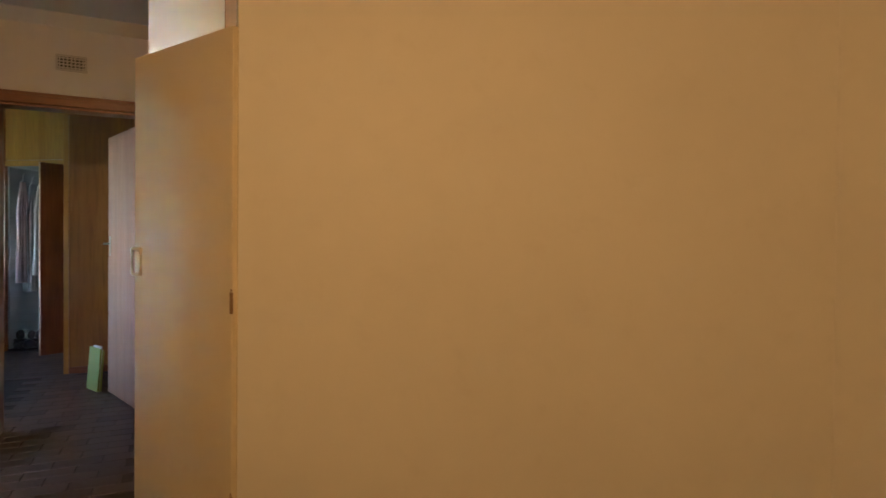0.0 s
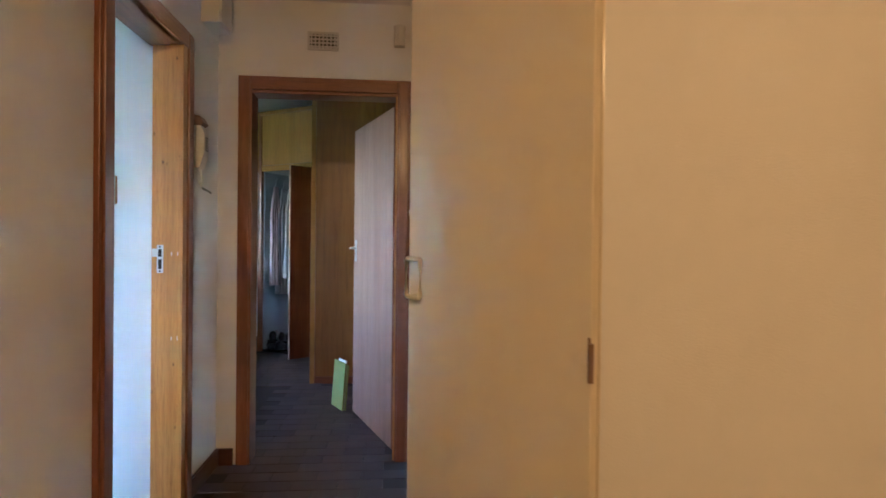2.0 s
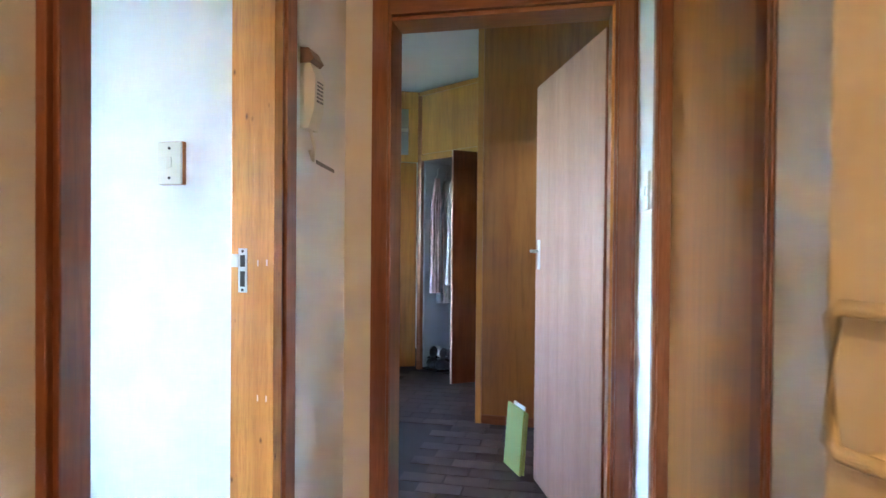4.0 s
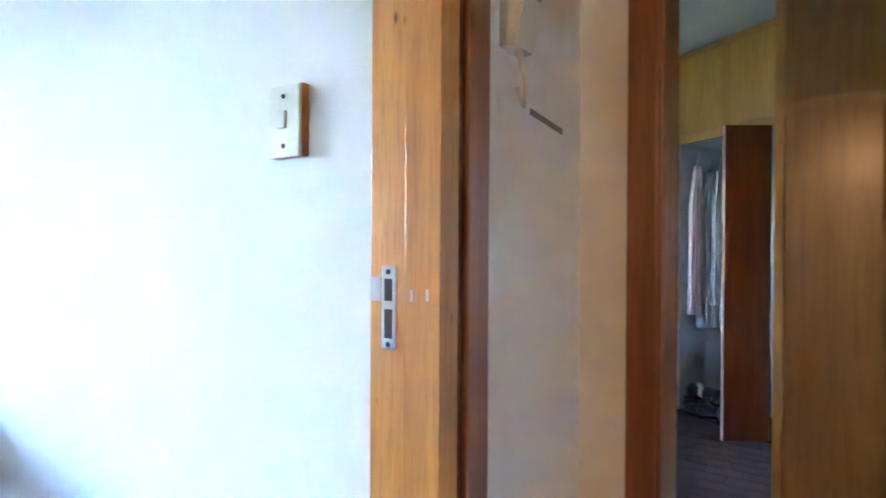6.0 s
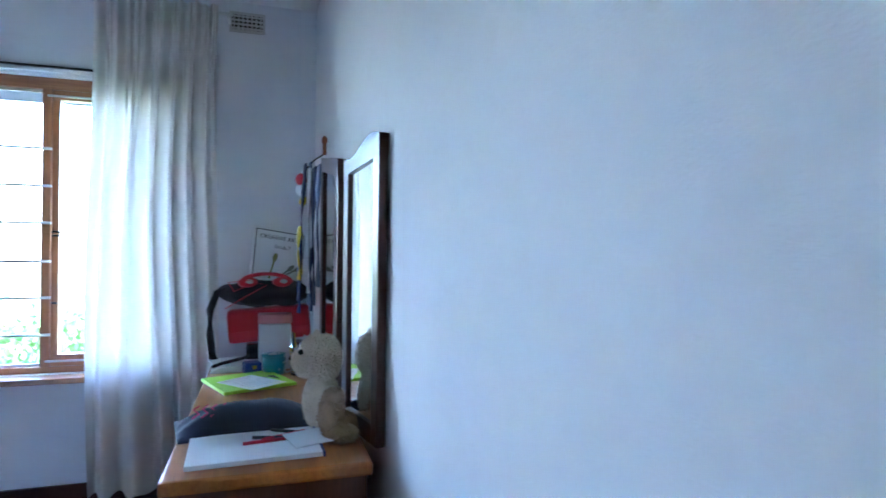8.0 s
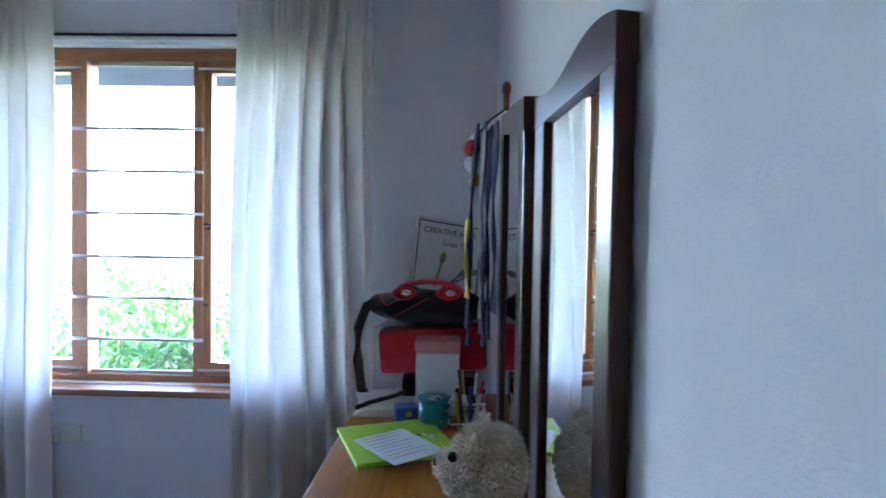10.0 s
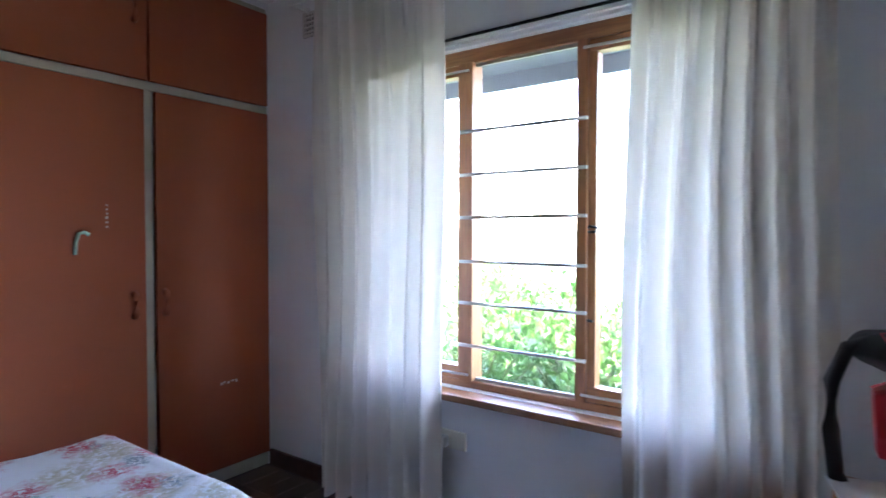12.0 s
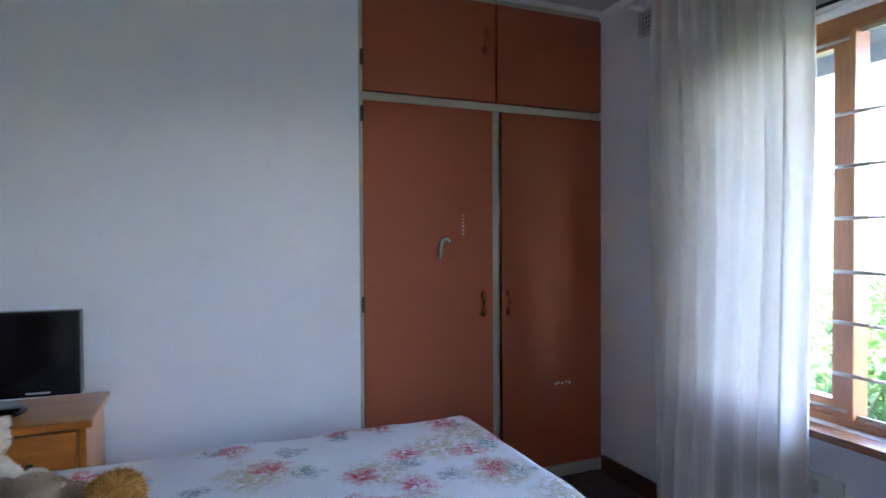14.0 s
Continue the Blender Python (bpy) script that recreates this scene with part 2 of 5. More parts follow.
def floral_mat():
    m = bpy.data.materials.new("floral_bedspread")
    nt, b = nodes_of(m)
    v = coords(nt)
    wob = nt.nodes.new("ShaderNodeTexNoise")
    wob.inputs["Scale"].default_value, wob.inputs["Detail"].default_value = 26.0, 3.0
    nt.links.new(v, wob.inputs["Vector"])
    add = nt.nodes.new("ShaderNodeVectorMath")
    add.operation = "MULTIPLY_ADD"
    add.inputs[1].default_value = (0.11, 0.11, 0.0)
    nt.links.new(wob.outputs["Color"], add.inputs[0])
    nt.links.new(v, add.inputs[2])
    col = mixcol(nt, ramp(nt, noise_tex(nt, v, 3.0), 0.3, 0.7), (0.78, 0.78, 0.80), (0.70, 0.71, 0.75))

    def blooms(scale, near, far, c, c2, pick, soft, offset):
        nonlocal col
        mp = nt.nodes.new("ShaderNodeMapping")
        mp.inputs["Location"].default_value = offset
        nt.links.new(add.outputs[0], mp.inputs["Vector"])
        vo = nt.nodes.new("ShaderNodeTexVoronoi")
        vo.voronoi_dimensions = "2D"
        vo.inputs["Scale"].default_value = scale
        nt.links.new(mp.outputs[0], vo.inputs["Vector"])
        sep = nt.nodes.new("ShaderNodeSeparateColor")
        nt.links.new(vo.outputs["Color"], sep.inputs[0])
        on = nt.nodes.new("ShaderNodeMath")
        on.operation, on.inputs[1].default_value = "GREATER_THAN", pick
        nt.links.new(sep.outputs[0], on.inputs[0])
        petals = ramp(nt, noise_tex(nt, v, soft, 3.0, 0.7, 1.2), 0.42, 0.5)
        inside = ramp(nt, vo.outputs["Distance"], far, near)
        f = nt.nodes.new("ShaderNodeMath")
        f.operation = "MULTIPLY"
        nt.links.new(on.outputs[0], f.inputs[0])
        nt.links.new(inside, f.inputs[1])
        g = nt.nodes.new("ShaderNodeMath")
        g.operation = "MULTIPLY"
        nt.links.new(f.outputs[0], g.inputs[0])
        nt.links.new(petals, g.inputs[1])
        col = mixcol(nt, g.outputs[0], col, mixcol(nt, ramp(nt, noise_tex(nt, v, soft * 1.5), 0.4, 0.6), c, c2))

    blooms(3.2, 0.20, 0.42, (0.50, 0.45, 0.33), (0.62, 0.55, 0.48), 0.15, 34.0, (0.3, 0.1, 0))
    blooms(4.6, 0.10, 0.26, (0.20, 0.26, 0.32), (0.34, 0.38, 0.36), 0.4, 60.0, (0.13, 0.4, 0))
    blooms(5.4, 0.12, 0.40, (0.50, 0.02, 0.05), (0.62, 0.16, 0.20), 0.38, 55.0, (0.7, 0.2, 0))
    nt.links.new(col, b.inputs["Base Color"])
    b.inputs["Roughness"].default_value = 0.9
    bump(nt, b, noise_tex(nt, v, 9.0, 4.0), 0.35, 0.02)
    return m


GLASS, MIRROR, TUMBLER, TILE, FLORAL = glass_mat(), mirror_mat(), tumbler_mat(), tile_mat(), floral_mat()
LEAF = leaf_mat("shrub_leaf", (0.025, 0.085, 0.014), (0.075, 0.16, 0.03))
BANANA = leaf_mat("banana_leaf", (0.04, 0.11, 0.05), (0.07, 0.16, 0.07))

# ---- mesh helpers ----


def box(bm, x0, x1, y0, y1, z0, z1, bev=0.0):
    m = Matrix.LocRotScale(((x0 + x1) / 2, (y0 + y1) / 2, (z0 + z1) / 2), None, (abs(x1 - x0), abs(y1 - y0), abs(z1 - z0)))
    r = bmesh.ops.create_cube(bm, size=1, matrix=m)
    if bev:
        edges = list({e for v in r["verts"] for e in v.link_edges})
        bmesh.ops.bevel(bm, geom=edges, offset=bev, segments=2, profile=0.6, affect="EDGES", clamp_overlap=True)
    return bm


def bx(*a):
    return box(bmesh.new(), *a)


def cyl(bm, p, q, r0, r1=None, n=14, caps=True):
    p, q = Vector(p), Vector(q)
    m = Matrix.Translation((p + q) / 2) @ (q - p).to_track_quat("Z", "Y").to_matrix().to_4x4()
    bmesh.ops.create_cone(bm, cap_ends=caps, segments=n, radius1=r0, radius2=r0 if r1 is None else r1, depth=(q - p).length, matrix=m)
    return bm


def ball(bm, c, r, sub=3):
    r = r if isinstance(r, tuple) else (r, r, r)
    bmesh.ops.create_icosphere(bm, subdivisions=sub, radius=1, matrix=Matrix.LocRotScale(c, None, r))
    return bm


def tube(bm, pts, r, n=8):
    """A bent round rod through points."""
    pts = [Vector(p) for p in pts]
    rings = []
    for i, p in enumerate(pts):
        d = (pts[min(i + 1, len(pts) - 1)] - pts[max(i - 1, 0)]).normalized()
        q = d.to_track_quat("Z", "Y")
        rings.append([bm.verts.new(p + q @ Vector((r * math.cos(a), r * math.sin(a), 0))) for a in np.linspace(0, 2 * math.pi, n, endpoint=False)])
    for a, b in zip(rings, rings[1:]):
        for i in range(n):
            bm.faces.new((a[i], a[(i + 1) % n], b[(i + 1) % n], b[i]))
    for ring in (rings[0], rings[-1]):
        bm.faces.new(ring)
    return bm


def prism(bm, pts, axis, a, b):
    """A flat outline pulled along x, y or z from a to b."""
    def place(u, v, w):
        return ((w, u, v), (u, w, v), (u, v, w))[axis]
    lo = [bm.verts.new(place(u, v, a)) for u, v in pts]
    hi = [bm.verts.new(place(u, v, b)) for u, v in pts]
    n = len(pts)
    bm.faces.new(lo), bm.faces.new(hi)
    for i in range(n):
        bm.faces.new((lo[i], lo[(i + 1) % n], hi[(i + 1) % n], hi[i]))
    bmesh.ops.recalc_face_normals(bm, faces=bm.faces)
    return bm


def mesh_ob(name, bm, material, smooth=False):
    me = bpy.data.meshes.new(name)
    bmesh.ops.recalc_face_normals(bm, faces=bm.faces)
    bm.to_mesh(me)
    bm.free()
    if material:
        me.materials.append(material)
    if smooth:
        for p in me.polygons:
            p.use_smooth = True
    return new(name, me)


def thing(name, at, label, category, group="", rz=0):
    ob = new(name)
    ob.matrix_basis = pose(*at, 0, 0, rz)
    ob.empty_display_size = 0.05
    return tagged(ob, label, category, group)


def part(name, bm, material, parent, label="", smooth=False):
    ob = mesh_ob(name, bm, material, smooth)
    ob.parent = parent
    return tagged(ob, label)


def struct(name, bm, material, label, category):
    return tagged(mesh_ob(name, bm, material), label, category, "", "structure")


def moved(bm, m):
    bmesh.ops.transform(bm, matrix=m, verts=bm.verts)
    return bm

# ---- plan ----
XL, XLB = -0.545, -0.657          # passage and bedroom faces of the wall between them
YE, YE2 = 3.837, 3.957            # passage and far-room faces of the end wall
XW = -3.77                      # window wall
YS = 0.235                      # wardrobe wall
DN, DF = 2.66, 3.297             # bedroom doorway
ZH, ZB, ZF = 2.56, 2.44, 2.66   # ceilings of passage, bedroom, far room
HEAD = 2.005
HD1 = 2.037
XR = 0.480                      # passage face of the wall opposite the bedroom


def hole_wall(axis, a, b, u0, u1, z1, h0, h1, hz0, hz1):
    """A wall between a and b along one axis, from u0 to u1, with one opening through it."""
    bm = bmesh.new()
    for p, q, r, s in ((u0, h0, 0, z1), (h1, u1, 0, z1), (h0, h1, hz1, z1), (h0, h1, 0, hz0)):
        if q - p > 1e-4 and s - r > 1e-4:
            box(bm, a, b, p, q, r, s) if axis == 0 else box(bm, p, q, a, b, r, s)
    return bm


# ---- floors and ceilings ----
struct("floor", bx(-3.9, 5.1, -2.3, 8.3, -0.12, 0.0), plain("dark_grout", (0.045, 0.034, 0.03), 0.7), "dark brown grout bed under worn brick-pattern vinyl tiles", "floor")
struct("ceiling_passage", bx(XL - 0.05, 5.0, -2.2, YE2, ZH, ZH + 0.1), CEIL, "white painted passage ceiling", "ceiling")
struct("ceiling_bedroom", bx(-3.9, XLB + 0.05, -0.5, 3.5, ZB, ZB + 0.1), CEIL, "white painted bedroom ceiling", "ceiling")
struct("ceiling_far_room", bx(-3.1, 2.2, YE2 - 0.05, 8.3, ZF, ZF + 0.1), CEIL, "white painted far bedroom ceiling", "ceiling")

# ---- walls ----
struct("wall_passage_left", hole_wall(0, XLB, XL, -2.2, YE, ZH, DN - 0.035, DF + 0.005, 0, HD1 + 0.035), HALL, "cream painted passage wall with a doorway", "wall")
struct("wall_passage_end", hole_wall(1, YE, YE2, XL - 0.13, 2.2, ZF, -0.398, 0.425, 0, HEAD + 0.03), HALL, "off-white passage end wall with a doorway", "wall")
struct("wall_passage_right", hole_wall(0, XR, XR + 0.11, 2.56, YE, ZH, 2.648, 3.442, 0, HEAD + 0.03), HALL, "white passage wall beside the brown door", "wall")
struct("wall_cupboard_return", bx(XR, 1.6, 2.44, 2.56, 0, ZH), HALL, "cream wall closing the passage cupboard", "wall")
struct("wall_corner", prism(bmesh.new(), [(0.79, 1.782), (2.9, 0.95), (2.95, 1.06), (0.79, 1.90)], 2, 0, ZH), HALL, "plain cream painted wall lit by warm lamp light", "wall")
struct("wall_passage_east", bx(2.85, 2.95, -2.2, 0.97, 0, ZH), HALL, "plain cream wall", "wall")
struct("wall_passage_south", bx(XL - 0.13, 5.0, -2.3, -2.2, 0, ZH), HALL, "plain cream wall", "wall")
struct("wall_cupboard_back", bx(1.5, 1.6, 1.94, 2.44, 0, ZH), GREYBOARD, "plain cupboard back", "wall")
struct("wall_side_room", bx(XR + 0.115, XR + 0.165, 2.57, YE, 0, ZH), HALL, "plain wall behind the closed door", "wall")

bm = bmesh.new()
prism(bm, [(XL - 0.004, DF + 0.006), (XL - 0.004, YE - 0.004), (-3.9, 3.40), (-3.9, 3.185), (XLB, 3.285)], 2, 0, ZB + 0.002)
struct("wall_north", bm, WALL, "white bedroom wall scuffed near the light switch", "wall")
struct("wall_window", hole_wall(0, XW - 0.15, XW, -0.5, 3.4, ZB, 1.0, 2.47, 0.6, 1.985), WALL, "white wall with a timber window", "wall")
struct("wall_wardrobe", hole_wall(1, YS - 0.11, YS, -3.92, XLB, ZB, -3.76, -2.452, 0, 2.41), WALL, "plain white wall beside the built-in wardrobe", "wall")
struct("wall_wardrobe_back", bx(-3.92, -0.6, -0.5, -0.42, 0, ZB), GREYBOARD, "back wall behind the wardrobe", "wall")
struct("wall_far_east", bx(2.1, 2.2, YE2, 8.2, 0, ZF), WALL, "plain far bedroom wall", "wall")
struct("wall_far_north", bx(-3.1, 2.2, 8.1, 8.2, 0, ZF), WALL, "plain far bedroom wall", "wall")
struct("wall_far_west", hole_wall(0, -3.1, -3.0, YE2, 8.2, ZF, 5.25, 5.7, 1.0, 2.0), WALL, "far bedroom wall with a window opening", "wall")
struct("wall_far_south", bx(-3.1, XL - 0.13, YE2 - 0.1, YE2, 0, ZF), WALL, "plain far bedroom wall", "wall")


def skirting(name, *a):
    struct(name, bx(*a, 0.004), SKIRT, "dark varnished timber skirting board", "skirting")


skirting("baseboard_window", XW, XW + 0.018, YS + 0.01, 2.6, 0, 0.085)
skirting("baseboard_left", XL, XL + 0.016, DF + 0.09, YE, 0, 0.09)
skirting("baseboard_left_near", XL, XL + 0.016, -2.2, DN - 0.1, 0, 0.09)
skirting("baseboard_end", XL + 0.016, -0.455, YE - 0.016, YE, 0, 0.09)
skirting("baseboard_wardrobe_wall", -2.44, XLB, YS, YS + 0.016, 0, 0.09)

# cornices along the passage
bm = bmesh.new()
prism(bm, [(XL, ZH), (XL + 0.07, ZH), (XL + 0.05, ZH - 0.02), (XL + 0.02, ZH - 0.05), (XL, ZH - 0.07)], 1, -2.2, YE)
struct("cornice_left", bm, CEIL, "white coved plaster cornice", "cornice")
bm = bmesh.new()
prism(bm, [(YE, ZH), (YE - 0.07, ZH), (YE - 0.05, ZH - 0.02), (YE - 0.02, ZH - 0.05), (YE, ZH - 0.07)], 0, XL, XR)
struct("cornice_end", bm, CEIL, "white coved plaster cornice", "cornice")

# ---- bedroom doorway ----
d1 = thing("door_1", ((XL + XLB) / 2, DF, 0), "varnished pine door frame with no leaf in view", "door frame")
d1["kind"] = "structure"
X0, X1 = XLB - XL, 0.0
cx = -(XL + XLB) / 2
part("far_jamb", box(bx(-0.650 + cx, -0.575 + cx, -0.031, 0.0, 0, HD1, 0.003), -0.575 + cx, XL + 0.030 + cx, -0.045, 0.0, 0, HD1, 0.0015), PINE, d1, "knotty varnished pine jamb with filled screw holes")
part("near_jamb", bx(XLB - 0.012 + cx, XL + 0.018 + cx, DN - DF - 0.03, DN - DF, 0, HD1, 0.004), PINE, d1, "varnished pine jamb")
part("head_jamb", bx(XLB - 0.012 + cx, XL + 0.004 + cx, DN - DF - 0.03, 0, HD1, HD1 + 0.03, 0.004), MAHOG_Y, d1, "dark varnished head jamb")


def architrave(parent, horizontal_axis, face, out, u0, u1, z1, w, mat_v, mat_h, cxx, cyy):
    """Three moulded boards round an opening on one wall face."""
    for name, a, b in (("architrave", u0 - w, u0), ("architrave", u1, u1 + w)):
        bm = bmesh.new()
        for k, (i, o) in enumerate(((0, 1), (0.28, 0.72))):
            p, q = a + (b - a) * i * 0.5, b - (b - a) * (1 - o) * 0.5
            t = out * (0.014 + 0.007 * k)
            args = (face, face + t, p, q) if horizontal_axis == 1 else (p, q, face, face + t)
            box(bm, args[0] - cxx, args[1] - cxx, args[2] - cyy, args[3] - cyy, 0, z1 + (w if k == 0 else w * 0.8), 0.004)
        part(name, bm, mat_v, parent, "dark varnished moulded architrave")
    bm = bmesh.new()
    for k, f in enumerate((1.0, 0.72)):
        t = out * (0.0155 + 0.007 * k)
        args = (face, face + t, u0, u1) if horizontal_axis == 1 else (u0, u1, face, face + t)
        box(bm, args[0] - cxx, args[1] - cxx, args[2] - cyy, args[3] - cyy, z1, z1 + w * f, 0.004)
    part("architrave_head", bm, mat_h, parent, "dark varnished moulded architrave")


architrave(d1, 1, XL, 1.5, DN, DF + 0.012, HD1, 0.085, MAHOG, MAHOG_Y, (XL + XLB) / 2, DF)
bm = bmesh.new()
box(bm, -0.626 + cx, -0.600 + cx, -0.0335, -0.0315, 1.056, 1.176, 0.0005)
strike = part("strike_plate", bm, STEEL, d1, "steel strike plate in the jamb")
# holes are not cut: dark slips on the plate paint their shade
part("latch_hole_shade", bx(-0.620 + cx, -0.606 + cx, -0.0345, -0.0337, 1.126, 1.158), RECESS_SHADE, strike)
part("bolt_hole_shade", bx(-0.620 + cx, -0.606 + cx, -0.0345, -0.0337, 1.072, 1.114), RECESS_SHADE, strike)
part("lip", bx(-0.646 + cx, -0.626 + cx, -0.036, -0.0315, 1.125, 1.16, 0.001), STEEL, strike, "bent steel lip")
for z in (1.063, 1.168):
    part("screw", cyl(bmesh.new(), (-0.613 + cx, -0.0337, z), (-0.613 + cx, -0.0350, z), 0.004), DARKMETAL, strike)
for x, z in ((-0.535, 1.139), (-0.561, 1.137), (-0.535, 0.775), (-0.56, 0.775)):
    part("filled_hole", bx(x - 0.002 + cx, x + 0.002 + cx, -0.0462, -0.0452, z - 0.008, z + 0.008), CHALK, d1, "pale filled screw hole")

# ---- end doorway and its pink-brown door ----
d2 = thing("door_2", (-0.03, YE, 0), "dark varnished frame round an open doorway", "door frame")
d2["kind"] = "structure"
x0, x1 = -0.368, 0.393
part("left_jamb", bx(x0 - 0.03 + 0.03, x0 + 0.03, -0.002, 0.13, 0, HEAD, 0.004), MAHOG, d2)
part("right_jamb", bx(x1 + 0.03, x1 + 0.03 + 0.03, -0.002, 0.13, 0, HEAD, 0.004), PINE, d2)
part("head_jamb", bx(x0 - 0.0, x1 + 0.06, -0.002, 0.13, HEAD - 0.015, HEAD + 0.015, 0.004), MAHOG_X, d2)
architrave(d2, 0, YE, -1, x0, x1 + 0.01, HEAD, 0.072, MAHOG, MAHOG_X, -0.03, YE)

leaf_len = 0.83
hx, hy, fx, fy = 0.386, 3.985, 0.113, 4.75
ang = math.degrees(math.atan2(fy - hy, fx - hx))
pd = thing("pink_door", (hx, hy, 0), "open flush door in pink-brown wood veneer", "door", rz=ang)
L = math.hypot(fx - hx, fy - hy)
part("leaf", bx(0.003, L, -0.04, 0.0, 0.012, 1.975, 0.002), VENEER, pd, "pink-brown veneered door leaf")
part("edge_strip", bx(-0.002, 0.0028, -0.04, 0.0, 0.012, 1.975), MAHOG, pd, "dark hinge edge")
hz = 1.158
h = part("door_handle", bx(L - 0.075, L - 0.045, 0.0, 0.006, hz - 0.09, hz + 0.055, 0.002), STEEL, pd, "chrome lever handle on a plate")
part("lever", tube(bmesh.new(), [(L - 0.06, 0.005, hz), (L - 0.06, 0.035, hz), (L - 0.07, 0.045, hz), (L - 0.14, 0.047, hz)], 0.008), STEEL, h, smooth=True)
for z in (0.25, 1.8):
    part("hinge", cyl(bmesh.new(), (0.0, -0.042, z - 0.05), (0.0, -0.042, z + 0.05), 0.007), STEEL, pd, "steel butt hinge")

# ---- closed brown door in the passage ----
d3 = thing("door_3", (XR, 3.045, 0), "closed dark brown varnished flush door", "door")
d3["kind"] = "structure"
part("leaf", bx(0.03, 0.07, -0.375, 0.375, 0.01, HEAD - 0.01, 0.003), PANEL, d3)
part("jamb", bx(0.0, 0.11, 0.375, 0.395, 0, HEAD, 0.003), MAHOG, d3)
part("jamb", bx(0.0, 0.11, -0.395, -0.375, 0, HEAD, 0.003), MAHOG, d3)
part("head_jamb", bx(0.0, 0.11, -0.375, 0.375, HEAD - 0.008, HEAD + 0.03, 0.003), MAHOG_Y, d3)
architrave(d3, 1, XR, -0.45, 3.045 - 0.375, 3.045 + 0.375, HEAD, 0.065, MAHOG, MAHOG_Y, XR, 3.045)

# ---- cream cupboard door standing ajar ----
ang = math.degrees(math.atan2(2.359 - 1.78, 0.433 - 0.774))
cd = thing("passage_cupboard", (0.774, 1.78, 0), "cream painted passage cupboard with its door ajar", "cupboard", rz=ang)
back = pose(0.774, 1.78, 0, 0, 0, ang).inverted() @ pose(0.79, 2.12, 0)
W = 0.671
cleaf = part("door", bx(0.006, W, -0.032, 0.0, 0.03, 1.945, 0.003), CREAM_GLOSS, cd, "cream gloss leaf with brush marks and a wiped patch")
ring = [(W - 0.092, 1.145), (W - 0.085, 1.152), (W - 0.028, 1.152), (W - 0.021, 1.145), (W - 0.021, 1.052), (W - 0.028, 1.045), (W - 0.085, 1.045), (W - 0.092, 1.052), (W - 0.092, 1.145), (W - 0.085, 1.152)]
bm = tube(bmesh.new(), [(x, 0.022, z) for x, z in ring], 0.0065, 10)
for z in (1.150, 1.047):
    cyl(bm, (W - 0.05, 0, z), (W - 0.05, 0.02, z), 0.006)
part("pull_handle", bm, CREAM_PL, cleaf, "cream plastic rectangular pull handle", True)
for z in (0.975, 0.25):
    hg = part("hinge", cyl(bmesh.new(), (0.0, 0.008, z - 0.045), (0.0, 0.008, z + 0.03), 0.006), BROWN_PL, cd, "brown painted butt hinge")
    part("hinge_leaf", bx(0.007, 0.012, 0.0, 0.003, z - 0.04, z + 0.04), BROWN_PL, hg)
part("post", moved(bx(-0.002, 0.05, -0.335, -0.26, 0, ZH - 0.002, 0.003), back), CREAM_GLOSS, cd, "cream painted post")
part("post", moved(bx(-0.002, 0.05, 0.28, 0.308, 0, ZH - 0.002, 0.003), back), MAHOG, cd, "dark varnished post")
part("upper_board", moved(bx(0.0, 0.04, -0.26, 0.28, 1.96, ZH - 0.002, 0.003), back), PINE, cd, "varnished board above the opening")

# ---- built-in orange wardrobe ----
wd = thing("wardrobe", (-3.105, YS, 0), "built-in wardrobe with orange-brown painted doors", "wardrobe")
wx0, wx1, gap = -0.66, 0.65, -0.032
part("carcass", box(box(box(box(bx(wx0, wx1, -0.62, -0.60, 0, 2.40), wx0, wx0 + 0.015, -0.6, -0.02, 0, 2.40), wx1 - 0.015, wx1, -0.6, -0.02, 0, 2.40), wx0 + 0.015, wx1 - 0.015, -0.6, -0.02, 2.385, 2.40), wx0 + 0.015, wx1 - 0.015, -0.6, -0.02, 0.0, 0.05), GREYBOARD, wd)
part("plinth", bx(wx0, wx1, -0.03, -0.008, 0, 0.06, 0.002), BEIGE, wd, "grey-beige plinth")
part("rail", bx(wx0, wx1, -0.03, -0.004, 1.865, 1.90, 0.003), BEIGE, wd, "grey-beige painted rail with chipped edges")
part("stile", bx(gap - 0.015, gap + 0.028, -0.03, -0.006, 0.06, 1.865, 0.003), BEIGE, wd, "grey-beige centre stile")
part("stile", bx(wx1 - 0.014, wx1, -0.03, 0.0, 0.06, 2.40, 0.002), BEIGE, wd, "grey-beige side stile")
part("top_rail", bx(wx0, wx1 - 0.014, -0.03, -0.006, 2.385, 2.41, 0.002), BEIGE, wd)


def finger_pull(parent, x, z):
    bm = bmesh.new()
    tube(bm, [(x, 0.0, z + 0.05), (x, 0.016, z + 0.047), (x, 0.022, z + 0.03), (x, 0.022, z - 0.03), (x, 0.016, z - 0.047), (x, 0.0, z - 0.05)], 0.014, 10)
    part("handle", bm, ORANGE, parent, "painted D-shaped pull", True)


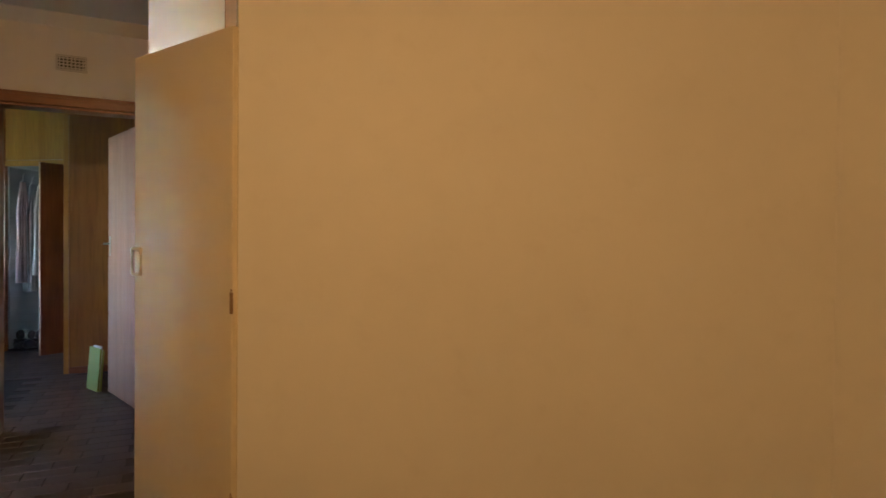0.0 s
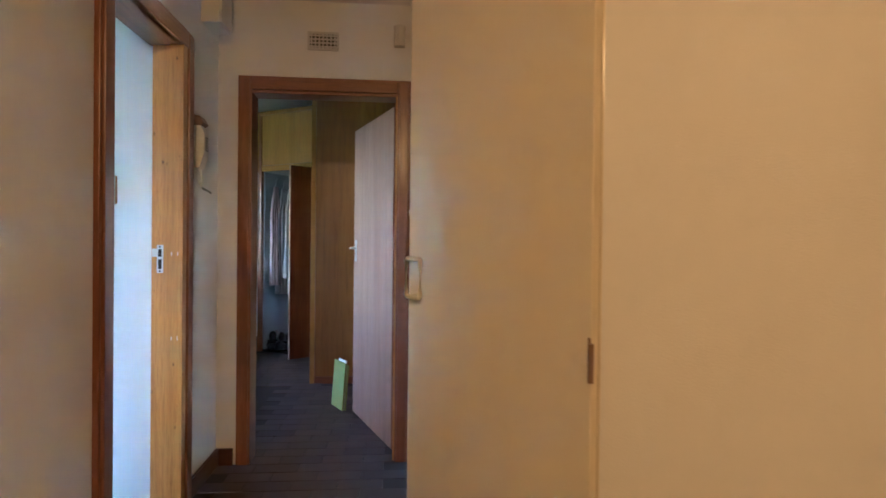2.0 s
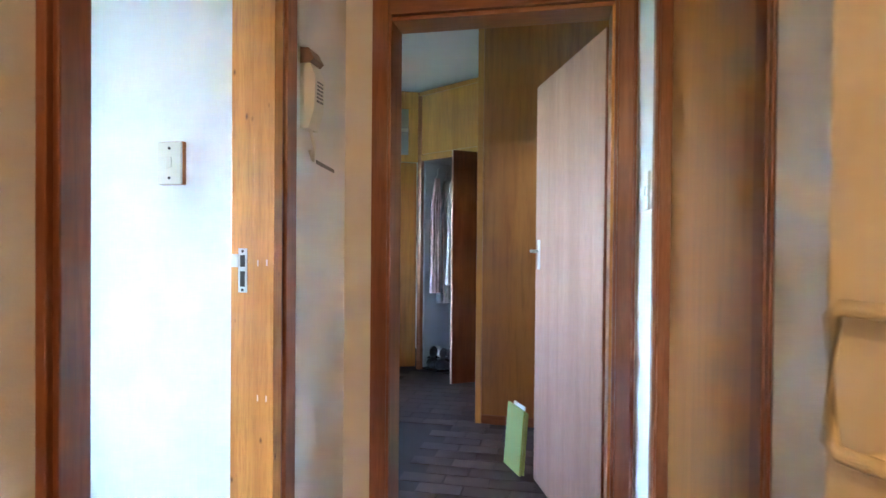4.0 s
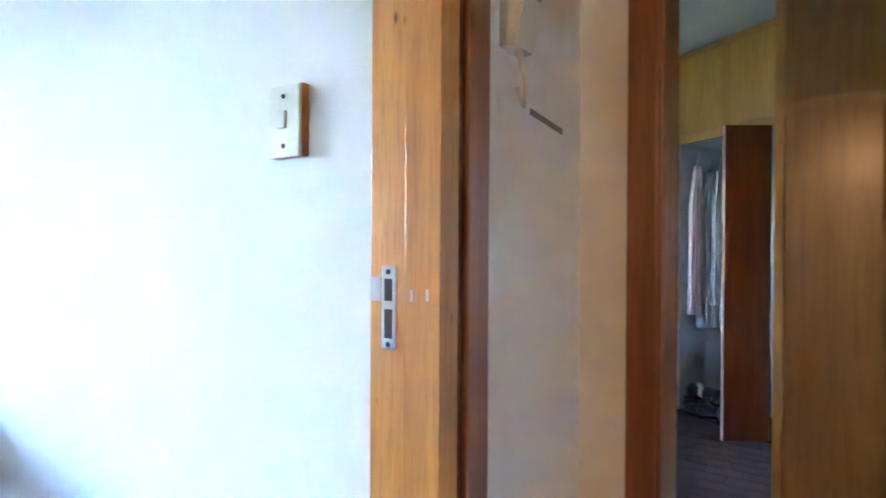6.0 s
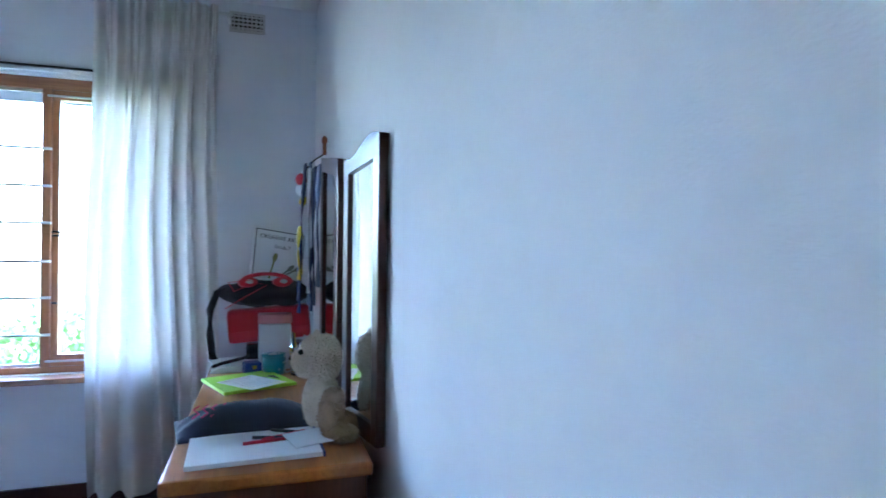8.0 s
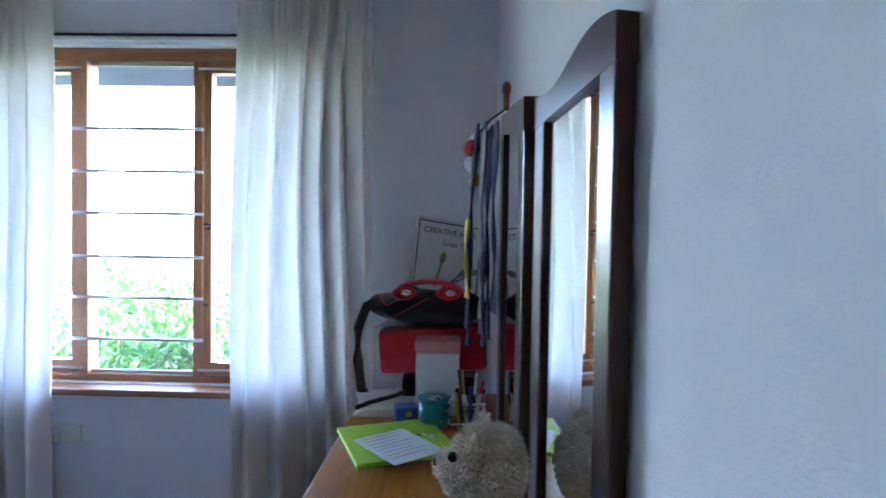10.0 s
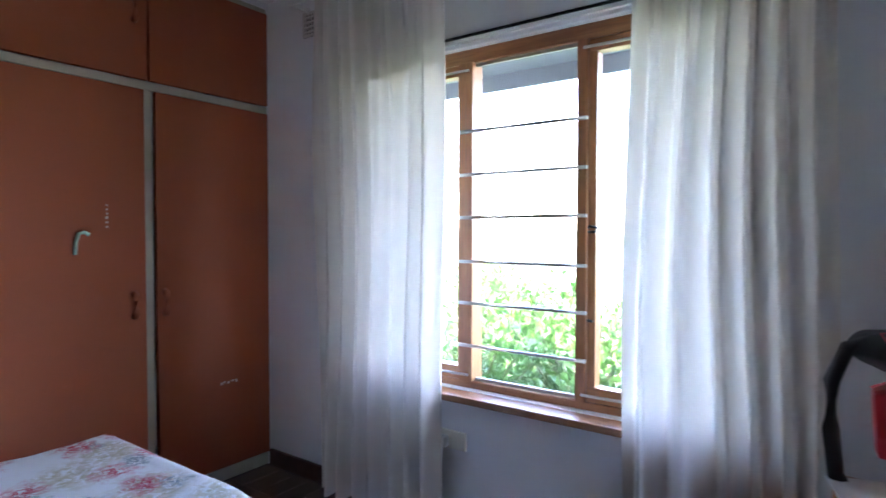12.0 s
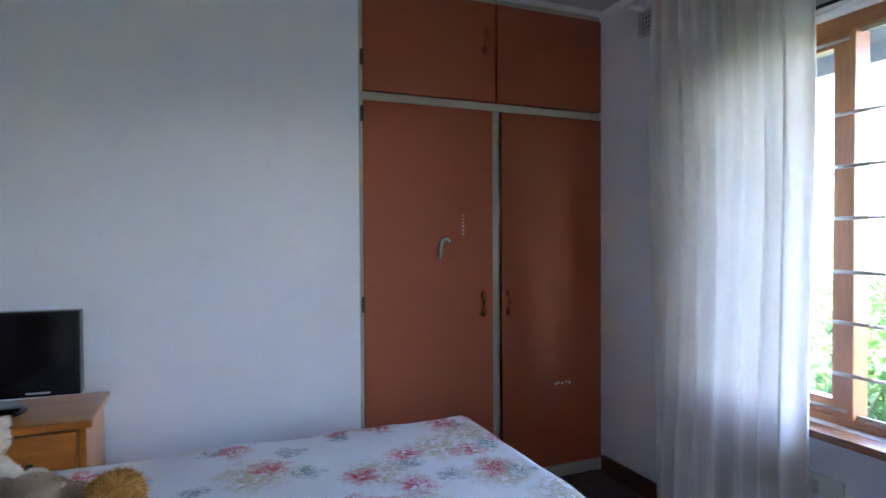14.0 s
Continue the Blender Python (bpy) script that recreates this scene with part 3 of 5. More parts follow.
for a, b, z0, z1, hxx, hzz in ((gap + 0.022, wx1 - 0.016, 0.07, 1.862, gap + 0.075, 0.925), (wx0 + 0.003, gap - 0.028, 0.07, 1.862, gap - 0.062, 0.925), (gap + 0.004, wx1 - 0.016, 1.905, 2.383, gap + 0.06, 2.2), (wx0 + 0.003, gap - 0.004, 1.905, 2.383, None, 0)):
    bm = bx(a, b, -0.018, 0.004, z0, z1, 0.003)
    dr = part("door", bm, ORANGE, wd, "orange-brown enamel door")
    if hxx is not None:
        finger_pull(dr, hxx, hzz + (0.0 if z0 < 1 else 0.0))
for z in (0.95, 1.80, 2.05):
    part("hinge", bx(wx1 - 0.018, wx1 - 0.002, 0.0045, 0.010, z - 0.035, z + 0.035, 0.002), DARKMETAL, wd, "small dark hinge")
hk = thing("hook", (-2.853, YS + 0.005, 1.2), "mint plastic hook stuck to the wardrobe door", "hook")
part("plate", tube(bmesh.new(), [(0.022, 0.006, -0.05), (0.018, 0.007, 0.0), (0.008, 0.009, 0.035), (-0.012, 0.012, 0.04), (-0.028, 0.014, 0.03)], 0.007, 8), MINT, hk, "", True)
chips = thing("paint_chips", (-2.956, YS + 0.0045, 1.3), "pale chips in the orange paint", "paint chips")
rng = random.Random(4)
for i in range(6):
    z = 0.05 - i * 0.018
    part("chip", bx(-0.004, 0.002 + rng.random() * 0.004, 0, 0.0008, z, z + 0.006 + rng.random() * 0.006), CHALK, chips)
for i in range(5):
    x = -0.53 - 0.022 * i + rng.random() * 0.01
    part("chip", bx(x, x + 0.012, 0, 0.0008, -0.815 + rng.random() * 0.01, -0.803 + rng.random() * 0.006), CHALK, chips)

# ---- window ----
wf = thing("window_1", (XW, 1.735, 0.6), "timber casement window with clear panes", "window")
wf["kind"] = "structure"
YA, YB, ZT = -0.735, 0.735, 1.385
FX0, FX1 = -0.095, -0.035
frame_p = part("window_frame", box(box(bx(FX0, FX1, YA, YB, ZT - 0.055, ZT, 0.004), FX0, FX1, YA, YA + 0.045, 0.0, ZT - 0.055, 0.004), FX0, FX1, YB - 0.045, YB, 0.0, ZT - 0.055, 0.004), WINWOOD_Y, wf)
part("bottom_rail", bx(FX0, FX1, YA + 0.045, YB - 0.045, 0.0, 0.03, 0.004), WINWOOD_Y, wf)
for y0, y1 in ((-0.302, -0.233), (0.211, 0.250)):
    part("mullion", bx(FX0 - 0.005, FX1 + 0.012, y0, y1, 0.03, ZT - 0.055, 0.004), WINWOOD, wf, "brown timber mullion")
for s0, s1 in ((YA + 0.045, -0.302), (0.250, YB - 0.045)):
    sash = part("sash", box(bx(FX0 + 0.005, FX1 - 0.005, s0, s1, 0.031, 0.085, 0.003), FX0 + 0.005, FX1 - 0.005, s0, s1, ZT - 0.10, ZT - 0.056, 0.003), WINWOOD_Y, wf, "side casement")
    part("sash_stile", box(bx(FX0 + 0.005, FX1 - 0.005, s0, s0 + 0.03, 0.085, ZT - 0.10, 0.003), FX0 + 0.005, FX1 - 0.005, s1 - 0.012, s1, 0.085, ZT - 0.10, 0.003), WINWOOD, sash)
    pane = part("pane", bx(-0.068, -0.064, s0 + 0.02, s1 - 0.008, 0.08, ZT - 0.095), GLASS, sash)
    pane.visible_shadow = False
pane = part("pane", bx(-0.068, -0.064, -0.233, 0.211, 0.03, ZT - 0.055), GLASS, wf)
pane.visible_shadow = False
part("bead", box(bx(-0.063, -0.05, -0.233, 0.211, 0.031, 0.045, 0.002), -0.063, -0.05, -0.233, 0.211, ZT - 0.07, ZT - 0.056, 0.002), BEIGE, wf, "putty bead")
part("window_sill", bx(-0.034, 0.085, YA - 0.05, YB + 0.05, -0.03, -0.002, 0.005), WINWOOD_Y, wf, "projecting varnished timber sill")
part("outer_sill", bx(-0.2, FX0, YA, YB, -0.06, -0.002, 0.004), PLASTER, wf)
for z in (1.649, 1.475, 1.303, 1.124, 0.955, 0.782):
    b = part("burglar_bar", cyl(bmesh.new(), (-0.012, -0.275, z - 0.6), (-0.012, 0.25, z - 0.6), 0.0065, n=10), STEEL, wf, "thin steel burglar bar", True)
    for y in (-0.27, 0.243):
        part("bracket", bx(-0.024, -0.006, y - 0.02, y + 0.012, z - 0.606, z - 0.594, 0.002), STEEL, b)
for y0, y1 in ((YA + 0.05, -0.25), (0.235, YB - 0.05)):
    for z in (1.897, 0.658):
        part("burglar_bar", cyl(bmesh.new(), (-0.02, y0, z - 0.6), (-0.02, y1, z - 0.6), 0.0055, n=10), STEEL, wf, "thin steel burglar bar", True)
part("catch", tube(bmesh.new(), [(-0.02, 0.26, 0.66), (0.0, 0.27, 0.665), (0.0, 0.30, 0.66), (0.0, 0.29, 0.645), (-0.02, 0.26, 0.645)], 0.005), DARKMETAL, wf, "dark window catch", True)
part("catch", tube(bmesh.new(), [(-0.02, 0.26, 0.33), (0.0, 0.27, 0.333), (0.0, 0.285, 0.33)], 0.005), DARKMETAL, wf, "dark window catch", True)
track = thing("curtain_track", (XW, 1.735, 2.01), "double white curtain track over the window", "curtain track")
part("rail", bx(0.0, 0.02, -0.8, 0.8, -0.012, 0.004, 0.002), WHITE_PL, track)
part("rail", bx(0.0, 0.02, -0.8, 0.8, 0.010, 0.016, 0.001), DARKMETAL, track, "dark upper strip")
rod = thing("curtain_rod", (XW + 0.11, 1.66, 2.33), "thin curtain rod near the ceiling", "curtain rod")
part("rod", cyl(bmesh.new(), (0, -1.12, 0), (0, 1.12, 0), 0.008), WHITE_PL, rod, "", True)
for y in (-1.1, 0.0, 1.1):
    part("bracket", bx(-0.11, 0.0, y - 0.006, y + 0.006, -0.012, 0.012, 0.002), WHITE_PL, rod)


def curtain(name, y0, y1, folds, seed, pinch, edge):
    """Gathered cloth: narrow pleats at the heading that run into deeper uneven folds."""
    r = random.Random(seed)
    ph = [r.random() * 6.3 for _ in range(6)]
    bm = bmesh.new()
    nu, nv = 150, 46
    grid = []
    for j in range(nv + 1):
        w = j / nv
        z = 2.35 - w * 2.29
        row = []
        for i in range(nu + 1):
            u = i / nu
            uu = u + 0.035 * math.sin(5.1 * u + ph[0]) * w + 0.02 * math.sin(9 * u + ph[4])
            amp = 0.019 + 0.034 * min(1, w * 3) * (0.6 + 0.4 * math.sin(3.7 * u + ph[1]))
            x = amp * math.sin(2 * math.pi * folds * uu + ph[2] + 0.7 * w * math.sin(4 * u + ph[5]))
            x += 0.011 * math.sin(2 * math.pi * folds * 2.3 * u + ph[3]) * (1 - w) ** 2 * 1.6
            x += 0.006 * math.sin(2 * math.pi * folds * 0.47 * u + 3 * w)
            y = y0 + (y1 - y0) * u
            y += edge * (1 - abs(2 * u - 1) * 0.3) * pinch * math.exp(-((w - 0.45) / 0.3) ** 2) * (u if edge > 0 else (1 - u))
            y += 0.012 * math.sin(6 * w + 4 * u + ph[1])
            row.append(bm.verts.new((x, y, z + 0.012 * math.sin(2 * math.pi * folds * u) * (w > 0.98))))
        grid.append(row)
    for a, b in zip(grid, grid[1:]):
        for i in range(nu):
            bm.faces.new((a[i], a[i + 1], b[i + 1], b[i]))
    t = thing(name, (XW + 0.15, 0, 0), "gathered off-white cotton curtain hanging beside the window", "curtain", "bedroom curtains")
    c = part("drape", bm, CURTAIN, t, "", True)
    part("heading_tape", bx(-0.04, -0.035, y0 + 0.01, y1 - 0.01, 2.28, 2.345), CURTAIN, t)
    return t


curtain("curtain", 0.785, 1.445, 7.5, 3, 0.03, 1)
curtain("curtain", 2.20, 2.725, 6.2, 8, 0.03, -1)


def air_vent(name, at, rz, w, hgt, label):
    t = thing(name, at, label, "vent", "wall vents", rz)
    # flat dark sheet painted as the shade behind the grille
    part("backing", bx(-w / 2, w / 2, 0, 0.002, -hgt / 2, hgt / 2), RECESS_SHADE, t)
    part("vent_frame", box(box(box(bx(-w / 2, w / 2, 0.002, 0.01, hgt / 2 - 0.012, hgt / 2, 0.001), -w / 2, w / 2, 0.002, 0.01, -hgt / 2, -hgt / 2 + 0.012, 0.001), -w / 2, -w / 2 + 0.012, 0.002, 0.01, -hgt / 2 + 0.012, hgt / 2 - 0.012, 0.001), w / 2 - 0.012, w / 2, 0.002, 0.01, -hgt / 2 + 0.012, hgt / 2 - 0.012, 0.001), PLASTER, t)
    for i in range(1, 8):
        x = -w / 2 + w * i / 8
        part("upright", bx(x - 0.0035, x + 0.0035, 0.002, 0.007, -hgt / 2 + 0.012, hgt / 2 - 0.012), PLASTER, t)
    for i in range(1, 5):
        z = -hgt / 2 + hgt * i / 5
        part("slat", bx(-w / 2 + 0.012, w / 2 - 0.012, 0.002, 0.0078, z - 0.0035, z + 0.0035), PLASTER, t)
    return t


air_vent("air_vent", (0.001, YE, 2.277), 180, 0.165, 0.098, "cream plaster air vent above the doorway")
air_vent("air_vent", (XW, 2.845, 2.338), -90, 0.17, 0.10, "plaster air vent above the dresser corner")
air_vent("air_vent", (XW, 0.60, 2.265), -90, 0.16, 0.12, "plaster air vent near the wardrobe")

so = thing("wall_socket", (XW, 1.42, 0.385), "white double wall socket with a plug", "socket")
part("plate", bx(0, 0.012, -0.065, 0.075, -0.035, 0.04, 0.003), PLASTIC, so)
part("plug", bx(0.012, 0.05, -0.055, -0.005, -0.025, 0.02, 0.006), WHITE_PL, so, "white plug")
part("cable", tube(bmesh.new(), [(0.045, -0.03, -0.02), (0.05, -0.035, -0.1), (0.03, -0.05, -0.22), (0.02, -0.08, -0.32)], 0.004), WIRE, so, "", True)

sw = thing("light_switch", (-0.834, 3.279, 1.411), "ivory light switch on a wooden backing block", "light switch", rz=0)
part("backing_block", bx(-0.037, 0.037, -0.014, 0.0, -0.06, 0.06, 0.002), DRESS, sw, "varnished wooden backing block")
pl = part("plate", bx(-0.038, 0.036, -0.022, -0.014, -0.06, 0.058, 0.003), PLASTIC, sw)
part("rocker", bx(-0.009, 0.009, -0.028, -0.022, -0.014, 0.016, 0.003), PLASTIC, pl)
for z in (-0.042, 0.04):
    part("screw", cyl(bmesh.new(), (0, -0.0225, z), (0, -0.024, z), 0.004), DARKMETAL, pl)
sw2 = thing("light_switch", (XR, 3.58, 1.35), "white light switch plate beside the end doorway", "light switch", rz=-90)
part("plate", bx(-0.03, 0.03, -0.01, 0, -0.055, 0.055, 0.003), WHITE_PL, sw2)
part("rocker", bx(-0.009, 0.009, -0.016, -0.01, -0.014, 0.014, 0.002), WHITE_PL, sw2)

# ---- passage fittings ----
ph = thing("wall_phone", (XL, 3.50, 1.645), "beige wall phone with a brown cap", "telephone")
ph.scale = (0.9, 1.0, 0.82)
bm = prism(bmesh.new(), [(0, -0.13), (0.03, -0.13), (0.05, -0.06), (0.055, 0.06), (0.035, 0.11), (0, 0.11)], 1, -0.035, 0.035)
part("body", bm, PLASTIC, ph)
part("cap", prism(bmesh.new(), [(0, 0.11), (0.035, 0.11), (0.05, 0.125), (0.03, 0.165), (0, 0.17)], 1, -0.037, 0.037), BROWN_PL, ph, "brown plastic cap")
for i in range(6):
    part("button_row", bx(0.052, 0.056, -0.02, 0.02, -0.03 + i * 0.014, -0.024 + i * 0.014), GREYINK, ph)
part("cord", tube(bmesh.new(), [(0.02, 0, -0.13), (0.03, 0.01, -0.19), (0.02, 0.02, -0.24), (0.008, 0.02, -0.2)], 0.006), PLASTIC, ph, "", True)
pk = thing("pencil_mark", (XL + 0.001, 3.655, 1.447), "blue-grey diagonal scuff on the wall", "scuff mark")
part("stroke", moved(bx(0, 0.001, -0.075, 0.075, -0.006, 0.006), Matrix.Rotation(radians(-5), 4, "X")), GREYINK, pk)
eb = thing("wall_box", (XL, 3.64, 2.36), "grey-white metal box high on the passage wall", "electrical box")
part("case", bx(0, 0.09, -0.09, 0.09, -0.11, 0.14, 0.006), WHITE_PL, eb)
part("lid", bx(0.0905, 0.098, -0.085, 0.085, -0.105, 0.135, 0.004), WHITE_PL, eb)
ps = thing("motion_sensor", (0.41, YE, 2.31), "small white motion sensor near the ceiling", "sensor")
part("housing", prism(bmesh.new(), [(-0.03, 0), (-0.025, -0.035), (0.0, -0.045), (0.025, -0.035), (0.03, 0)], 2, -0.05, 0.06), WHITE_PL, ps)
gc = thing("green_folder", (0.0, 4.87, 0), "pale green cardboard folder leaning by the door", "folder", rz=-62)
gc.scale = (0.85, 0.85, 0.84)
part("cover", moved(bx(-0.12, 0.12, -0.012, 0.0, 0.0, 0.40, 0.002), Matrix.Rotation(radians(-4), 4, "X")), GREEN_CARD, gc)
part("cover", moved(bx(-0.115, 0.12, 0.012, 0.022, 0.0, 0.385, 0.002), Matrix.Rotation(radians(-4), 4, "X")), GREEN_CARD, gc)
part("paper", moved(bx(-0.06, 0.1, 0.001, 0.010, 0.0, 0.42, 0.002), Matrix.Rotation(radians(-4), 4, "X")), PAPER, gc, "cream papers")

# ---- far bedroom cupboards ----
pn = thing("tall_cupboard", (0.545, 5.6, 0), "tall brown varnished cupboard side panel", "cupboard")
part("panel", bx(-0.81, 1.2, -0.012, 0.02, 0.06, ZF - 0.004, 0.002), PANEL, pn)
part("corner_post", bx(-0.85, -0.81, -0.02, 0.03, 0.0, ZF - 0.004, 0.004), GOLD, pn, "golden corner post")
part("plinth", bx(-0.81, 1.2, -0.016, 0.02, 0.0, 0.06, 0.002), MAHOG_X, pn)
part("end_panel", bx(-0.845, -0.82, 0.03, 0.55, 0.0, ZF - 0.004, 0.002), PANEL, pn)

C, R2, L2 = Vector((-1.06, 7.06)), Vector((-0.195, 6.50)), Vector((-1.875, 6.71))
segR = thing("corner_wardrobe", (C.x, C.y, 0), "golden varnished corner wardrobe with a door hanging open", "wardrobe", rz=math.degrees(math.atan2(R2.y - C.y, R2.x - C.x)))
wR = (R2 - C).length
part("top_board", bx(0.0, wR, 0.0, 0.03, 2.02, 2.56, 0.003), GOLD, segR, "golden varnished upper door")
part("cornice_strip", bx(0.0, wR, -0.014, 0.03, 2.56, 2.60, 0.004), GOLD, segR)
part("rail", bx(0.0, wR, -0.006, 0.03, 1.955, 2.015, 0.003), GOLD, segR)
part("post", bx(-0.02, 0.025, -0.01, 0.03, 0, 2.6, 0.003), MAHOG, segR)
part("back_panel", bx(0.0, wR, 0.48, 0.5, 0, 1.95), GREYBOARD, segR, "grey lined interior")
# floor board coloured with the recess black, so the interior's shade is painted in
part("base", bx(0.0, wR, 0.03, 0.48, 0, 0.02), RECESS_SHADE, segR)
# this side panel and the unseen top are added to keep light out
part("side_panel", bx(0.026, 0.04, 0.031, 0.479, 0, 1.95), GREYBOARD, segR)
part("light_block_top", bx(0.0, wR, 0.031, 0.479, 1.955, 1.975), GREYBOARD, segR)
part("side_panel", bx(wR - 0.02, wR, 0.031, 0.479, 0, 1.95), GREYBOARD, segR)
dl = Vector((-0.835, 6.58)) - Vector((-0.60, 6.74))
dr = part("door", moved(box(bmesh.new(), 0, dl.length, -0.02, 0.0, 0.03, 1.955, 0.002), Matrix.Translation((0.80, -0.01, 0)) @ Matrix.Rotation(radians(math.degrees(math.atan2(dl.y, dl.x)) - math.degrees(math.atan2(R2.y - C.y, R2.x - C.x))), 4, "Z")), REDWOOD, segR, "red-brown inside of the open door")
part("edge", moved(box(bmesh.new(), dl.length, dl.length + 0.004, -0.022, 0.001, 0.03, 1.955), Matrix.Translation((0.80, -0.01, 0)) @ Matrix.Rotation(radians(math.degrees(math.atan2(dl.y, dl.x)) - math.degrees(math.atan2(R2.y - C.y, R2.x - C.x))), 4, "Z")), BOARDEDGE, dr, "pale board edge")
segL = thing("wall_wardrobe_unit", (C.x, C.y, 0), "brown varnished wardrobe with an open upper shelf", "wardrobe", rz=math.degrees(math.atan2(C.y - L2.y, C.x - L2.x)))
wL = (C - L2).length
part("door", bx(-0.5, -0.03, -0.005, 0.02, 0.03, 1.94, 0.003), PANEL, segL, "brown varnished door")
part("door", bx(-wL, -0.51, -0.005, 0.02, 0.03, 1.94, 0.003), PANEL, segL, "brown varnished door")
part("rail", bx(-wL, -0.02, -0.008, 0.02, 1.945, 2.01, 0.003), GOLD, segL)
part("top_rail", bx(-wL, -0.02, -0.008, 0.02, 2.44, 2.60, 0.003), GOLD, segL)
part("post", bx(-0.11, -0.02, -0.004, 0.02, 2.01, 2.44, 0.003), GOLD, segL)
part("shelf_back", bx(-wL, 0.0, 0.4, 0.42, 2.0, 2.6), GREYBOARD, segL)
part("shelf", bx(-wL, -0.02, 0.021, 0.4, 1.99, 2.008), GREYBOARD, segL)
cb = thing("storage_box", (-1.235, 7.17, 2.008), "grey carton on the high shelf", "box", rz=20)
part("carton", bx(-0.09, 0.09, -0.06, 0.06, 0, 0.24, 0.005), GREYCL, cb)
part("lid", bx(-0.095, 0.095, -0.065, 0.065, 0.24, 0.27, 0.004), PAPER, cb, "pale lid")

rng = random.Random(11)


def garment(at, w, top, bottom, mat, label, rz):
    t = thing("hanging_garment", at, label, "clothing", "clothes in the corner wardrobe", rz)
    bm = bmesh.new()
    nu, nv = 24, 18
    rows = []
    p1, p2 = rng.random() * 6, rng.random() * 6
    for j in range(nv + 1):
        v = j / nv
        half = w * (0.25 + 0.75 * min(1, v * 3.5)) * (1 + 0.12 * math.sin(5 * v + p1))
        rows.append([bm.verts.new(((i / nu * 2 - 1) * half, 0.03 * math.sin(i * 1.1 + p1 + v) * (0.3 + v), top + (bottom - top) * v)) for i in range(nu + 1)])
    for a, b in zip(rows, rows[1:]):
        for i in range(nu):
            bm.faces.new((a[i], a[i + 1], b[i + 1], b[i]))
    ob = part("cloth", bm, mat, t, "", True)
    so_ = ob.modifiers.new("thick", "SOLIDIFY")
    so_.thickness = 0.012
    part("hanger", tube(bmesh.new(), [(-w * 0.4, 0, top - 0.02), (0, 0, top + 0.03), (0, 0, top + 0.08), (0.02, 0, top + 0.1)], 0.004), STEEL, t, "", True)


garment((-0.905, 7.13, 0), 0.075, 1.80, 0.72, ROBE, "pale pink dressing gown on a hanger", 50)
garment((-0.835, 7.19, 0), 0.09, 1.78, 0.62, GREYCL, "long grey garment on a hanger", 40)
garment((-0.755, 7.12, 0), 0.07, 1.76, 0.80, GREYCL, "grey top on a hanger", 55)
for i in range(9):
    sh = thing("shoe", (-0.935 + 0.055 * (i % 5) + rng.random() * 0.02, 7.08 - 0.035 * (i % 5) + 0.09 * (i // 5), 0.02 + 0.085 * (i // 5)), "dark worn shoe on the wardrobe floor" if i != 6 else "pale shoe on the wardrobe floor", "shoe", "shoes in the wardrobe", rng.random() * 360)
    part("upper", ball(ball(bmesh.new(), (0, 0.05, 0.045), (0.04, 0.08, 0.04), 2), (0, -0.05, 0.055), (0.038, 0.06, 0.055), 2), BLACK_CL if i != 6 else PAPER, sh, "", True)
    part("sole", bx(-0.04, 0.04, -0.11, 0.12, 0, 0.015, 0.005), BLACK_PL, sh)

# ---- bed ----
BX0, BX1, BY0, BY1, BZ = -2.76, -0.80, 0.66, 1.98, 0.535
bed = thing("bed", ((BX0 + BX1) / 2, (BY0 + BY1) / 2, 0), "made bed under a floral cotton bedspread", "bed")
hx_, hy_ = (BX1 - BX0) / 2, (BY1 - BY0) / 2
part("base", bx(-hx_ + 0.03, hx_, -hy_ + 0.03, hy_ - 0.03, 0.12, 0.32, 0.01), CHOC, bed, "dark bed base")
part("mattress", bx(-hx_ + 0.02, hx_, -hy_ + 0.02, hy_ - 0.02, 0.32, BZ - 0.02, 0.03), PAPER, bed)
for sx in (-1, 1):
    for sy in (-1, 1):
        part("leg", cyl(bmesh.new(), (sx * (hx_ - 0.1), sy * (hy_ - 0.1), 0), (sx * (hx_ - 0.1), sy * (hy_ - 0.1), 0.12), 0.025, 0.03), CHOC, bed)
part("headboard", bx(hx_, hx_ + 0.03, -hy_, hy_, 0.1, 0.95, 0.01), CHOC, bed)
sp = thing("bedspread", ((BX0 + BX1) / 2, (BY0 + BY1) / 2, 0), "white bedspread printed with red roses and grey sprigs", "bedspread")
bm = bmesh.new()
nu, nv = 90, 70
rows = []
for j in range(nv + 1):
    row = []
    for i in range(nu + 1):
        # cloth laid flat, then draped over the foot and both sides
        s, t = (i / nu) * (2 * hx_ + 0.33) - 0.33, (j / nv) * (2 * hy_ + 0.66) - 0.33
        x, y, z = -hx_ + max(s, 0), -hy_ + min(max(t, 0), 2 * hy_), BZ
        ox, oy = max(-s, 0), max(-t, t - 2 * hy_, 0)
        d = math.hypot(ox, oy)
        if d:
            r = 0.035
            a = min(d / r, math.pi / 2)
            out, drop = r * math.sin(a), r * (1 - math.cos(a)) + max(d - r * math.pi / 2, 0)
            wave = 0.018 * math.sin(26 * (x + y) + 2) * min(1, d * 4)
            x -= (out + wave) * ox / d
            y += (out + wave) * oy / d * (-1 if t < 0 else 1)
            z -= drop
        n = noise.noise(Vector((x * 3.5, y * 3.5, 0)))
        z += 0.010 * n + 0.005 * noise.noise(Vector((x * 11, y * 9, 2)))
        row.append(bm.verts.new((x, y, z)))
    rows.append(row)
for a, b in zip(rows, rows[1:]):
    for i in range(nu):
        bm.faces.new((a[i], a[i + 1], b[i + 1], b[i]))
ob = part("cover", bm, FLORAL, sp, "", True)


